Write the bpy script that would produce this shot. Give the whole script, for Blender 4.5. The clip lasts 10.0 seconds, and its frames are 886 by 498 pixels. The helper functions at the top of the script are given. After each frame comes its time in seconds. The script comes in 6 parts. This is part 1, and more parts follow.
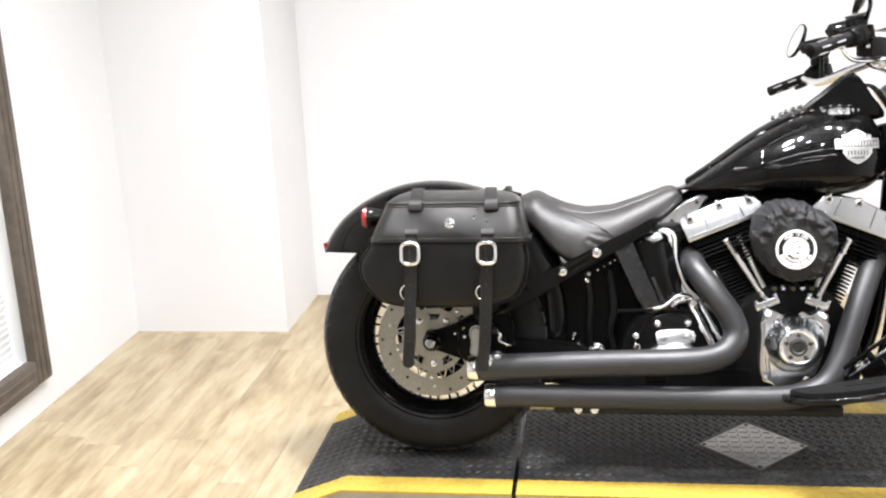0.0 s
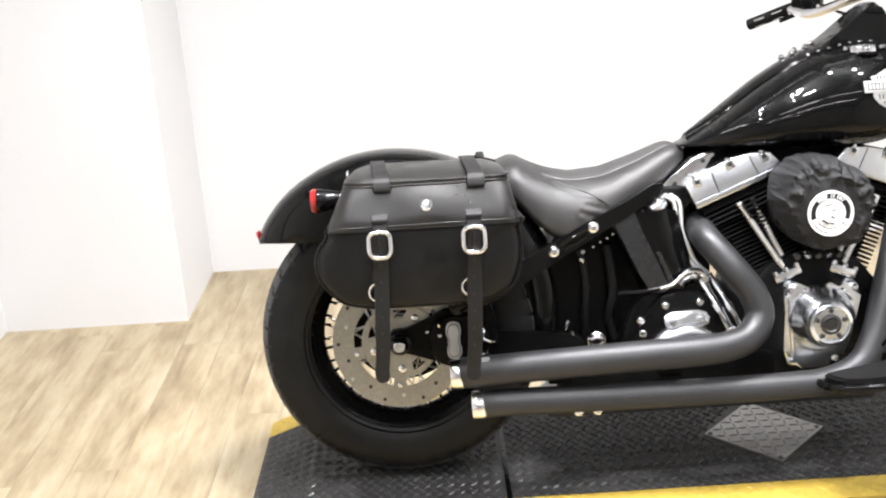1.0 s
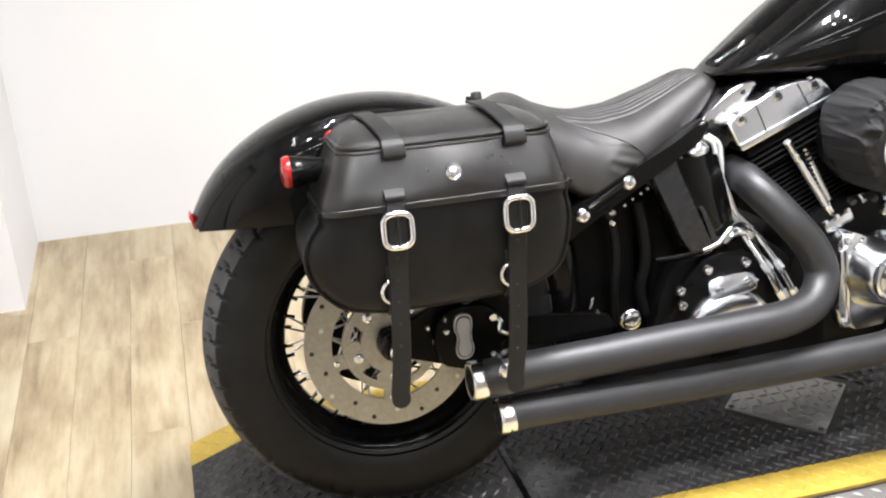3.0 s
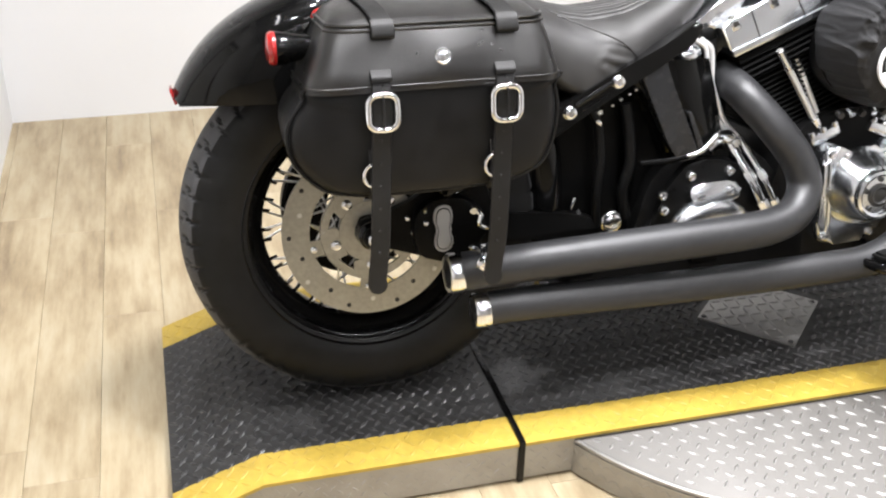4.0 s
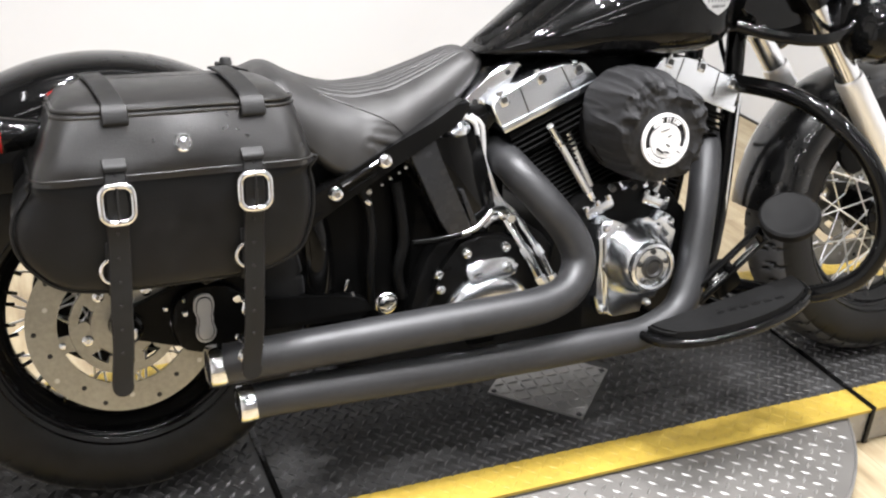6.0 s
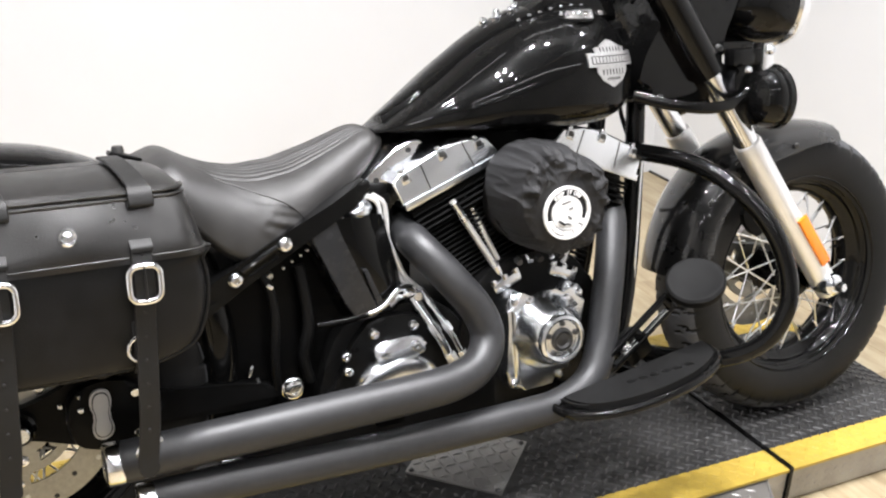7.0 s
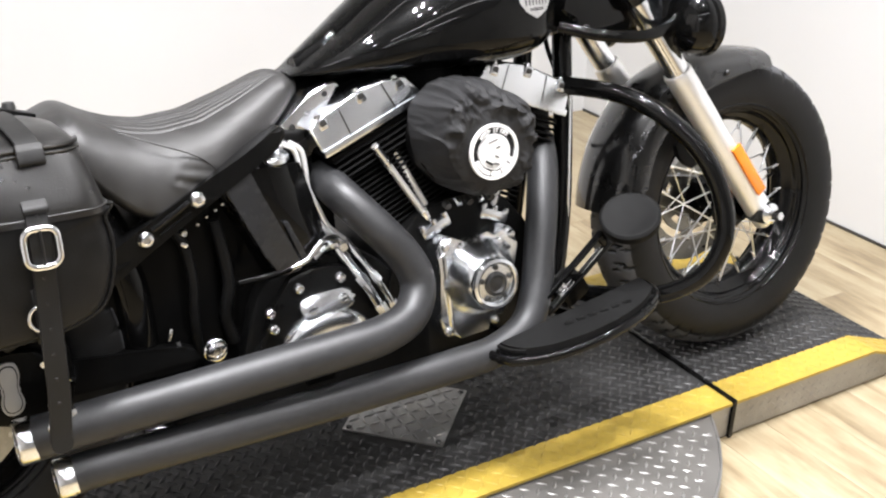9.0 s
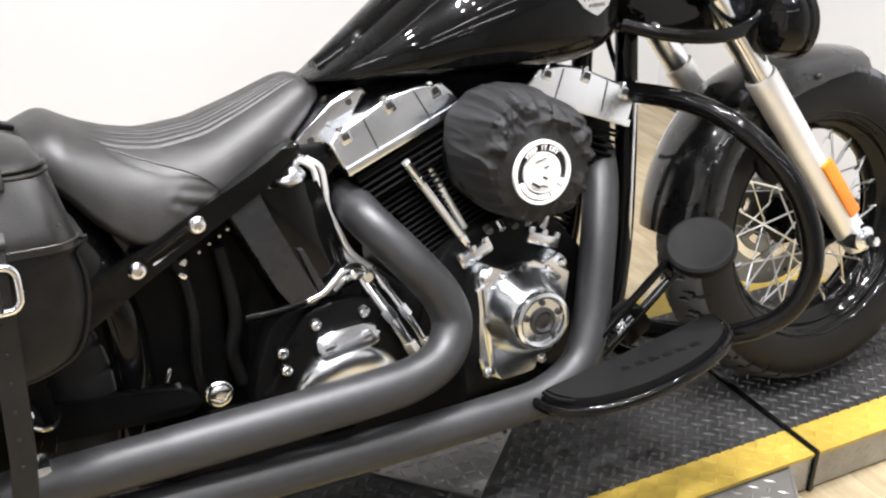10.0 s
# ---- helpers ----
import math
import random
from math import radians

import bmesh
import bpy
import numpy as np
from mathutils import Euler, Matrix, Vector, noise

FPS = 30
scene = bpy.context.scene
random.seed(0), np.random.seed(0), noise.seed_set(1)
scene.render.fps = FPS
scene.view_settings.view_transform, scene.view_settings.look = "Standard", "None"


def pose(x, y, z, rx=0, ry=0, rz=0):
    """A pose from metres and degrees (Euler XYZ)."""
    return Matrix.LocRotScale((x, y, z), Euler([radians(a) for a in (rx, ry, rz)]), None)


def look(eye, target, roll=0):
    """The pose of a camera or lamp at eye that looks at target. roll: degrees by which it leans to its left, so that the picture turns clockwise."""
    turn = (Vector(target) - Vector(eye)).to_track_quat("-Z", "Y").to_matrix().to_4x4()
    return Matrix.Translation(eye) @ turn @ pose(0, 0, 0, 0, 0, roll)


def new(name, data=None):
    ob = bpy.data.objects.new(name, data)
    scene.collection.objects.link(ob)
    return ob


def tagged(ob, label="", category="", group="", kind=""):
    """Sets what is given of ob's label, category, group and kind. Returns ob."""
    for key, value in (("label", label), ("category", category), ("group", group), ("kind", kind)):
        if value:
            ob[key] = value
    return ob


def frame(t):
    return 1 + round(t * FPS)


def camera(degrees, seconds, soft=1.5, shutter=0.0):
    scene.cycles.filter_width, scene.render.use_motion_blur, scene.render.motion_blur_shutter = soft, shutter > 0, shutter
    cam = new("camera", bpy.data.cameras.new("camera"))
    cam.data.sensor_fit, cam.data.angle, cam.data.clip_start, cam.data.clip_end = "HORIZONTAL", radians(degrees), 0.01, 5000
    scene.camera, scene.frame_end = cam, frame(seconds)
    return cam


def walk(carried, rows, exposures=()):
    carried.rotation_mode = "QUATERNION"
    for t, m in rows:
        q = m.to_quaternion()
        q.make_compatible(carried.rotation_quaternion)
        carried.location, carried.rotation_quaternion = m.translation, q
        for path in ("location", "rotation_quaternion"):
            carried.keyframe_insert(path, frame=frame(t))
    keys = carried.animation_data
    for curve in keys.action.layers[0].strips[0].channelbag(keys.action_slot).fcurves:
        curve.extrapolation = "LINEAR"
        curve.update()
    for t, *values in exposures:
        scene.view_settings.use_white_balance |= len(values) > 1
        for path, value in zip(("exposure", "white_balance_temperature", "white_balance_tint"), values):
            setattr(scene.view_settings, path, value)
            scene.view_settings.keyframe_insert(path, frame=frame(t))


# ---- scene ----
cam = camera(45.2, 10.0, soft=2.2)
PATH = [
    (0, (0.415, -2.619, 1.269), (0.133, -0.71, 0.744), -2.7),
    (0.5, (0.215, -2.407, 1.29), (0.109, -0.488, 0.736), -4.6),
    (1, (0.101, -2.162, 1.262), (0.104, -0.275, 0.601), -3.6),
    (1.5, (-0.01, -1.911, 1.28), (0.003, -0.031, 0.597), -3.4),
    (2, (-0.111, -1.764, 1.242), (0.055, 0.093, 0.519), -1.0),
    (2.5, (-0.263, -1.631, 1.251), (0.121, 0.192, 0.524), -3.4),
    (3, (-0.295, -1.588, 1.209), (0.152, 0.171, 0.37), -2.2),
    (3.2, (-0.31, -1.583, 1.192), (0.134, 0.153, 0.303), -1.7),
    (4.3, (-0.298, -1.594, 1.158), (0.184, 0.083, 0.181), 2.0),
    (4.5, (-0.289, -1.587, 1.159), (0.198, 0.093, 0.19), 1.9),
    (5, (-0.231, -1.578, 1.157), (0.335, 0.068, 0.172), 1.8),
    (5.5, (-0.181, -1.556, 1.176), (0.453, 0.084, 0.224), 2.2),
    (6, (-0.147, -1.547, 1.189), (0.596, 0.084, 0.301), 3.9),
    (7.5, (-0.066, -1.534, 1.217), (0.829, 0.085, 0.458), 2.0),
    (8, (-0.059, -1.522, 1.208), (0.87, 0.07, 0.433), 1.4),
    (8.5, (-0.042, -1.521, 1.202), (0.916, 0.039, 0.397), 1.1),
    (9, (-0.025, -1.497, 1.175), (0.913, 0.046, 0.316), 1.5),
    (9.5, (0.055, -1.402, 1.152), (0.862, 0.207, 0.281), 2.1),
    (10, (0.138, -1.314, 1.151), (0.949, 0.276, 0.25), 0.8),
]
EXPOSURES = [(0.0, -0.3), (2.5, -0.4), (4.5, -0.56), (10.0, -0.57)]
walk(cam, [(t, look(eye, target, roll)) for t, eye, target, roll in PATH], EXPOSURES)

# ---- light: ceiling fixtures only, the room is closed ----
FLOOR_Z, CEIL_Z = -0.085, 2.75
WEST_X, EAST_X, NORTH_Y, SOUTH_Y = -1.36, 2.46, 1.585, -6.5
SHOP_Y = -1.9  # the white booth ends here, the shop behind it is unseen and added
PILLAR_X, PILLAR_Y = -0.755, 1.125
world = bpy.data.worlds.new("world")
scene.world = world
world.use_nodes = True
world.node_tree.nodes["Background"].inputs[0].default_value = (1.0, 0.97, 0.93, 1)
world.node_tree.nodes["Background"].inputs[1].default_value = 0.05


def area_lamp(x, y, sx, sy, watts, shape="RECTANGLE", spread=180, tint=(0.995, 0.985, 1.01)):
    lamp = bpy.data.lights.new("ceiling_lamp", "AREA")
    lamp.shape, lamp.size, lamp.energy, lamp.color = shape, sx, watts, tint
    if shape == "RECTANGLE":
        lamp.size_y = sy
    lamp.spread = radians(spread)
    ob = new("ceiling_lamp", lamp)
    ob.location = (x, y, CEIL_Z - 0.075)
    return ob


# long tubes: x, y, length along x and y, watts, spread
TUBES = [(0.1, 0.75, 1.25, 0.035, 2.6, 180), (1.6, 0.75, 1.25, 0.035, 2.6, 180), (-0.85, -0.5, 0.035, 1.25, 12, 180),
         # rows from y -2.2 back are added, to brighten the floor, chrome and leather
         (0.3, -2.2, 1.25, 0.05, 20, 125), (1.7, -2.2, 1.25, 0.05, 9, 125), (-0.4, -3.6, 1.25, 0.05, 24, 180), (1.2, -3.6, 1.25, 0.05, 24, 180), (0.4, -5.0, 1.25, 0.05, 24, 180)]
# round spots: a square of four, and single ones
SPOTS = [(0.36, -0.38), (0.54, -0.40), (0.38, -0.2), (0.56, -0.22), (1.3, -0.1), (1.45, -0.5), (1.0, 0.1), (-0.3, -0.3), (-0.2, 0.2), (1.95, 0.0), (0.4, -0.9), (0.7, -0.85), (1.98, -0.8), (0.9, -1.45), (-0.55, -1.4)]
for x, y, sx, sy, watts, spread in TUBES:
    area_lamp(x, y, sx, sy, watts, "RECTANGLE", spread)
for x, y in SPOTS:
    area_lamp(x, y, 0.075, 0.075, 16 if y > -0.7 else 13, "DISK", 130)

# ---- materials ----
def nodes_of(name):
    m = bpy.data.materials.new(name)
    m.use_nodes = True
    nt = m.node_tree
    return m, nt, nt.nodes["Principled BSDF"]


def link(nt, a, b):
    nt.links.new(a, b)


def noise_node(nt, coord, scale, detail=4.0, rough=0.55, stretch=(1, 1, 1)):
    mp = nt.nodes.new("ShaderNodeMapping")
    mp.inputs["Scale"].default_value = stretch
    link(nt, coord, mp.inputs["Vector"])
    n = nt.nodes.new("ShaderNodeTexNoise")
    n.inputs["Scale"].default_value, n.inputs["Detail"].default_value, n.inputs["Roughness"].default_value = scale, detail, rough
    link(nt, mp.outputs[0], n.inputs["Vector"])
    return n.outputs["Fac"]


def ramp(nt, fac, stops):
    r = nt.nodes.new("ShaderNodeValToRGB")
    r.color_ramp.elements[0].position, r.color_ramp.elements[1].position = stops[0][0], stops[-1][0]
    for p, c in stops[1:-1]:
        r.color_ramp.elements.new(p)
    for e, (p, c) in zip(r.color_ramp.elements, stops):
        e.color = (*c, 1) if len(c) == 3 else c
    link(nt, fac, r.inputs[0])
    return r.outputs[0]


def grey(v):
    return (v, v, v)


def surface(name, base, rough, metal=0.0, vary=0.15, grain=40.0, large=4.0, bump=0.0, bump_scale=200.0, coat=0.0, rough_vary=0.15, spec=0.5, second=None):
    """A surface with two scales of variation in colour and gloss, and a fine relief."""
    m, nt, b = nodes_of(name)
    co = nt.nodes.new("ShaderNodeTexCoord").outputs["Object"]
    fine, broad = noise_node(nt, co, grain, 5), noise_node(nt, co, large, 3)
    mixv = nt.nodes.new("ShaderNodeMath")
    mixv.operation = "MULTIPLY_ADD"
    mixv.inputs[1].default_value = 0.5
    half = nt.nodes.new("ShaderNodeMath")
    half.operation = "MULTIPLY"
    half.inputs[1].default_value = 0.5
    link(nt, broad, half.inputs[0])
    link(nt, fine, mixv.inputs[0])
    link(nt, half.outputs[0], mixv.inputs[2])
    hi = second or tuple(min(1, c * (1 + vary)) for c in base)
    lo = tuple(c * (1 - vary) for c in base)
    link(nt, ramp(nt, mixv.outputs[0], [(0.32, lo), (0.5, base), (0.7, hi)]), b.inputs["Base Color"])
    link(nt, ramp(nt, mixv.outputs[0], [(0.3, grey(max(0.02, rough * (1 - rough_vary)))), (0.7, grey(min(1, rough * (1 + rough_vary))))]), b.inputs["Roughness"])
    b.inputs["Metallic"].default_value = metal
    b.inputs["Coat Weight"].default_value = coat
    b.inputs["Coat Roughness"].default_value = 0.04
    b.inputs["Specular IOR Level"].default_value = spec
    if bump:
        bp = nt.nodes.new("ShaderNodeBump")
        bp.inputs["Strength"].default_value, bp.inputs["Distance"].default_value = bump, 0.001
        link(nt, noise_node(nt, co, bump_scale, 4), bp.inputs["Height"])
        link(nt, bp.outputs[0], b.inputs["Normal"])
    return m


PAINT = surface("black_gloss_paint", grey(0.003), 0.25, coat=0.45, vary=0.2, rough_vary=0.3, spec=0.03)
FRONT_PAINT = surface("black_fender_paint", grey(0.005), 0.3, spec=0.2, coat=1.0, vary=0.2, rough_vary=0.2)
POWDER = surface("black_powder_coat", grey(0.003), 0.34, bump=0.12, bump_scale=900, vary=0.25, spec=0.08)
CASTING = surface("black_engine_casting", grey(0.005), 0.30, bump=0.2, bump_scale=700, vary=0.3, spec=0.1)
FIN = surface("black_fin", grey(0.0045), 0.5, vary=0.3, bump=0.1, bump_scale=500, spec=0.02)
RUBBER = surface("tyre_rubber", grey(0.0075), 0.45, vary=0.4, grain=45, large=9, bump=0.3, bump_scale=500, rough_vary=0.3, spec=0.19)
PAD = surface("black_rubber_pad", grey(0.006), 0.58, vary=0.3, bump=0.3, bump_scale=600, spec=0.14)
LEATHER = surface("black_leather", (0.0062, 0.0058, 0.0054), 0.36, vary=0.3, grain=30, large=6, bump=0.3, bump_scale=420, rough_vary=0.35, spec=0.75)
SUEDE = surface("black_soft_leather", (0.0042, 0.0042, 0.0044), 0.45, vary=0.35, grain=40, large=7, bump=0.4, bump_scale=380, rough_vary=0.3, spec=0.27)
SEAT = surface("seat_leather", (0.021, 0.0203, 0.0197), 0.45, vary=0.32, grain=28, large=6, bump=0.5, bump_scale=520, rough_vary=0.28, spec=0.5)
EXHAUST = surface("satin_black_exhaust", (0.030, 0.0305, 0.0322), 0.44, metal=0.3, vary=0.2, grain=90, bump=0.1, bump_scale=900, rough_vary=0.2, spec=0.5)
FABRIC = surface("black_nylon", (0.0145, 0.0145, 0.0155), 0.62, vary=0.35, grain=70, large=14, bump=0.7, bump_scale=1100, spec=0.35)
CHROME = surface("chrome", (0.84, 0.85, 0.87), 0.15, metal=1.0, vary=0.06, rough_vary=0.4)
POLISHED = surface("polished_aluminium", (0.84, 0.87, 0.91), 0.2, metal=1.0, vary=0.03, rough_vary=0.12, grain=25, large=8)
STEEL = surface("brake_steel", (0.35, 0.343, 0.31), 0.38, metal=0.9, vary=0.2, grain=120, large=9)
DARKSTEEL = surface("dark_steel", grey(0.08), 0.35, metal=0.8, vary=0.2)
SPOKE = surface("chrome_spoke", (0.82, 0.84, 0.87), 0.3, metal=1.0, vary=0.05)
BADGE = surface("badge_silver", grey(0.56), 0.4, metal=0.9, vary=0.25, grain=150)
WHITEPRINT = surface("white_print", grey(0.8), 0.6, vary=0.05, bump=0.2, bump_scale=500)
SILVER = surface("silver_paint", grey(0.42), 0.4, metal=0.4, vary=0.1)
RED = surface("red_lens", (0.30, 0.012, 0.012), 0.12, vary=0.15, coat=0.6)
AMBER = surface("amber_reflector", (0.9, 0.24, 0.01), 0.2, vary=0.1, coat=0.5)
GLASSY = surface("lamp_glass", grey(0.55), 0.05, metal=0.9, vary=0.1)
MIRROR = surface("mirror_glass", grey(0.85), 0.02, metal=1.0, vary=0.01)
WALLPAINT = surface("white_wall_paint", (0.695, 0.70, 0.708), 0.6, vary=0.02, grain=3, large=0.8, bump=0.08, bump_scale=160)
CEILPAINT = surface("grey_ceiling_paint", grey(0.11), 0.8, vary=0.03, bump=0.1, bump_scale=120)
# lighter than MAT: the glints on the lozenges are partly in this colour
TREAD = surface("worn_glint_relief", (0.037, 0.0368, 0.037), 0.36, vary=0.4, grain=30, large=3, rough_vary=0.4)
SHOPWALL = surface("white_unseen_shop_wall", grey(0.65), 0.7, vary=0.1)
MAT = surface("black_tread_plate", (0.028, 0.0275, 0.027), 0.5, vary=0.45, grain=22, large=3, bump=0.3, bump_scale=300, rough_vary=0.3, spec=0.3)
YELLOW = surface("yellow_safety_paint", (0.42, 0.293, 0.044), 0.5, vary=0.2, grain=60, large=5, bump=0.3, bump_scale=200)
PLATE = surface("bare_tread_plate", (0.135, 0.129, 0.120), 0.55, metal=0.4, vary=0.22, grain=9, large=2.0, bump=0.1, bump_scale=90, rough_vary=0.3)
# greyer than the tank's black: a reflection put into the base colour
PANEL = surface("grey_reflection_panel", (0.015, 0.0154, 0.0165), 0.27, vary=0.15, spec=0.4)
STRAP = surface("black_strap_leather", (0.009, 0.0088, 0.0086), 0.5, vary=0.3, grain=40, bump=0.35, bump_scale=420, rough_vary=0.2, spec=0.3)
PATCH = surface("bare_tread_patch", (0.34, 0.335, 0.325), 0.42, metal=0.8, vary=0.3, grain=14, large=2.5, bump=0.1, bump_scale=90, rough_vary=0.35)
WORN = surface("scuffed_tread_rubber", (0.066, 0.067, 0.071), 0.6, vary=0.3, grain=50, large=8, bump=0.3, bump_scale=500, spec=0.25)
SATIN = surface("satin_aluminium", (0.90, 0.93, 0.97), 0.23, metal=1.0, vary=0.02, rough_vary=0.12, grain=25, large=8)
FORKMETAL = surface("satin_fork_aluminium", (0.90, 0.90, 0.90), 0.40, metal=0.75, vary=0.05, rough_vary=0.15, grain=30)
# black for holes and gaps, in place of the shade inside them
GAP = surface("black_gap_shade", grey(0.008), 0.6)
BOARD = surface("weathered_wood", (0.10, 0.082, 0.066), 0.7, vary=0.45, grain=30, large=5, bump=0.6, bump_scale=60)
BLIND = surface("white_blind", grey(0.85), 0.5, vary=0.03)
LAMPBODY = surface("white_lamp_body", grey(0.8), 0.4)


def wood():
    """Pale oak boards with long grain, each board with its own tone."""
    m, nt, b = nodes_of("pale_oak_board")
    tc, oi = nt.nodes.new("ShaderNodeTexCoord"), nt.nodes.new("ShaderNodeObjectInfo")
    sh = nt.nodes.new("ShaderNodeVectorMath")
    sc = nt.nodes.new("ShaderNodeVectorMath")
    sc.operation = "SCALE"
    sc.inputs[0].default_value = (37, 91, 13)
    link(nt, oi.outputs["Random"], sc.inputs["Scale"])
    link(nt, tc.outputs["Object"], sh.inputs[0])
    link(nt, sc.outputs[0], sh.inputs[1])
    co = sh.outputs[0]
    grain = noise_node(nt, co, 14, 6, 0.65, (4.0, 0.35, 1))
    cloud = noise_node(nt, co, 7.5, 5, 0.62, (1.7, 0.42, 1))
    mix = nt.nodes.new("ShaderNodeMath")
    mix.operation = "MULTIPLY_ADD"
    mix.inputs[1].default_value = 0.32
    half = nt.nodes.new("ShaderNodeMath")
    half.operation = "MULTIPLY_ADD"
    half.inputs[1].default_value, half.inputs[2].default_value = 0.68, 0.0
    link(nt, cloud, half.inputs[0])
    link(nt, grain, mix.inputs[0])
    link(nt, half.outputs[0], mix.inputs[2])
    col = ramp(nt, mix.outputs[0], [(0.32, (0.165, 0.122, 0.070)), (0.43, (0.275, 0.213, 0.127)), (0.54, (0.37, 0.303, 0.193)), (0.68, (0.435, 0.378, 0.265))])
    hue = nt.nodes.new("ShaderNodeHueSaturation")
    val = nt.nodes.new("ShaderNodeMapRange")
    val.inputs["To Min"].default_value, val.inputs["To Max"].default_value = 0.94, 1.05
    link(nt, oi.outputs["Random"], val.inputs["Value"])
    link(nt, val.outputs[0], hue.inputs["Value"])
    link(nt, col, hue.inputs["Color"])
    link(nt, hue.outputs[0], b.inputs["Base Color"])
    link(nt, ramp(nt, mix.outputs[0], [(0.3, grey(0.36)), (0.7, grey(0.5))]), b.inputs["Roughness"])
    bp = nt.nodes.new("ShaderNodeBump")
    bp.inputs["Strength"].default_value, bp.inputs["Distance"].default_value = 0.25, 0.001
    link(nt, grain, bp.inputs["Height"])
    link(nt, bp.outputs[0], b.inputs["Normal"])
    return m


WOOD = wood()


def glow(name, colour, strength):
    m, nt, b = nodes_of(name)
    b.inputs["Emission Color"].default_value = (*colour, 1)
    b.inputs["Emission Strength"].default_value = strength
    return m

# ---- mesh tools ----
class Geo:
    def __init__(self):
        self.v, self.f = [], []

    def add(self, verts, faces):
        o = len(self.v)
        self.v += [tuple(p) for p in verts]
        self.f += [tuple(i + o for i in f) for f in faces]
        return self

    def moved(self, m):
        self.v = [tuple(m @ Vector(p)) for p in self.v]
        return self


def build(name, geo, material, smooth=35):
    me = bpy.data.meshes.new(name)
    me.from_pydata(geo.v, [], geo.f)
    bm = bmesh.new()
    bm.from_mesh(me)
    bmesh.ops.recalc_face_normals(bm, faces=bm.faces)
    bm.to_mesh(me)
    bm.free()
    me.materials.append(material)
    if smooth:
        me.shade_smooth()
        me.set_sharp_from_angle(angle=radians(smooth))
    me.update()
    return me


def part(name, geo, material, parent=None, label="", m=None, smooth=35):
    """ONE mesh object under a thing or a part."""
    ob = new(name, geo if isinstance(geo, bpy.types.Mesh) else build(name, geo, material, smooth))
    ob.parent = parent
    if m is not None:
        ob.matrix_basis = m
    if label:
        ob["label"] = label
    return ob


def curve_points(pts, sub=8, closed=False):
    """A smooth line through the points (Catmull-Rom)."""
    P = [Vector(p) for p in pts]
    n, out = len(P), []
    for i in range(n if closed else n - 1):
        if closed:
            a, b, c, d = P[i - 1], P[i], P[(i + 1) % n], P[(i + 2) % n]
        else:
            b, c = P[i], P[i + 1]
            a = P[i - 1] if i else b * 2 - c
            d = P[i + 2] if i + 2 < n else c * 2 - b
        for k in range(sub):
            t = k / sub
            out.append(0.5 * ((2 * b) + (c - a) * t + (2 * a - 5 * b + 4 * c - d) * t * t + (3 * b - a - 3 * c + d) * t ** 3))
    if not closed:
        out.append(P[-1])
    return out


def tube(pts, r, n=14, sub=6, closed=False, flat=1.0, caps=True, up=None):
    """A swept tube; r may be a function of 0..1; flat squeezes the section along its second axis."""
    line = curve_points(pts, sub, closed) if sub > 1 else [Vector(p) for p in pts]
    N, g = len(line), Geo()
    rings, side = [], None
    for i, p in enumerate(line):
        a = line[i - 1] if i or closed else p
        b = line[(i + 1) % N] if i + 1 < N or closed else p
        d = (b - a).normalized()
        if side is None:
            ref = Vector(up) if up else (Vector((0, 1, 0)) if abs(d.y) < 0.8 else Vector((0, 0, 1)))
            side = ref
        side = (side - d * side.dot(d)).normalized()
        other = d.cross(side)
        rad = r(i / max(1, N - 1)) if callable(r) else r
        rings.append([p + side * (math.cos(2 * math.pi * k / n) * rad * flat) + other * (math.sin(2 * math.pi * k / n) * rad) for k in range(n)])
    return loft(rings, closed, caps, g)


def loft(rings, closed=False, caps=True, g=None, ring_closed=True):
    g = g or Geo()
    n, N = len(rings[0]), len(rings)
    verts, faces = [p for ring in rings for p in ring], []
    for i in range(N if closed else N - 1):
        j = (i + 1) % N
        for k in range(n if ring_closed else n - 1):
            l = (k + 1) % n
            faces.append((i * n + k, i * n + l, j * n + l, j * n + k))
    if caps and not closed:
        faces += [tuple(range(n))[::-1], tuple((N - 1) * n + k for k in range(n))]
    return g.add(verts, faces)


def lathe(profile, centre=(0, 0, 0), n=48, closed=False, axis="y", caps=False):
    """Turns (radius, along) points round an axis through centre."""
    cx, cy, cz = centre
    rings = []
    for k in range(n):
        a = 2 * math.pi * k / n
        ca, sa = math.cos(a), math.sin(a)
        if axis == "y":
            rings.append([(cx + r * ca, cy + h, cz + r * sa) for r, h in profile])
        elif axis == "x":
            rings.append([(cx + h, cy + r * ca, cz + r * sa) for r, h in profile])
        else:
            rings.append([(cx + r * ca, cy + r * sa, cz + h) for r, h in profile])
    return loft(rings, True, False, None, closed)


def disc(r, depth, centre=(0, 0, 0), n=32, axis="y", edge=0.15):
    """A round plate or knob with a softened edge, facing both ways along its axis."""
    e = min(r, depth) * edge
    h = depth / 2
    return lathe([(0.0001, -h), (r - e, -h), (r, -h + e), (r, h - e), (r - e, h), (0.0001, h)], centre, n, False, axis)


def from_bm(bm):
    g = Geo()
    bm.verts.ensure_lookup_table()
    g.add([v.co[:] for v in bm.verts], [[v.index for v in f.verts] for f in bm.faces])
    bm.free()
    return g


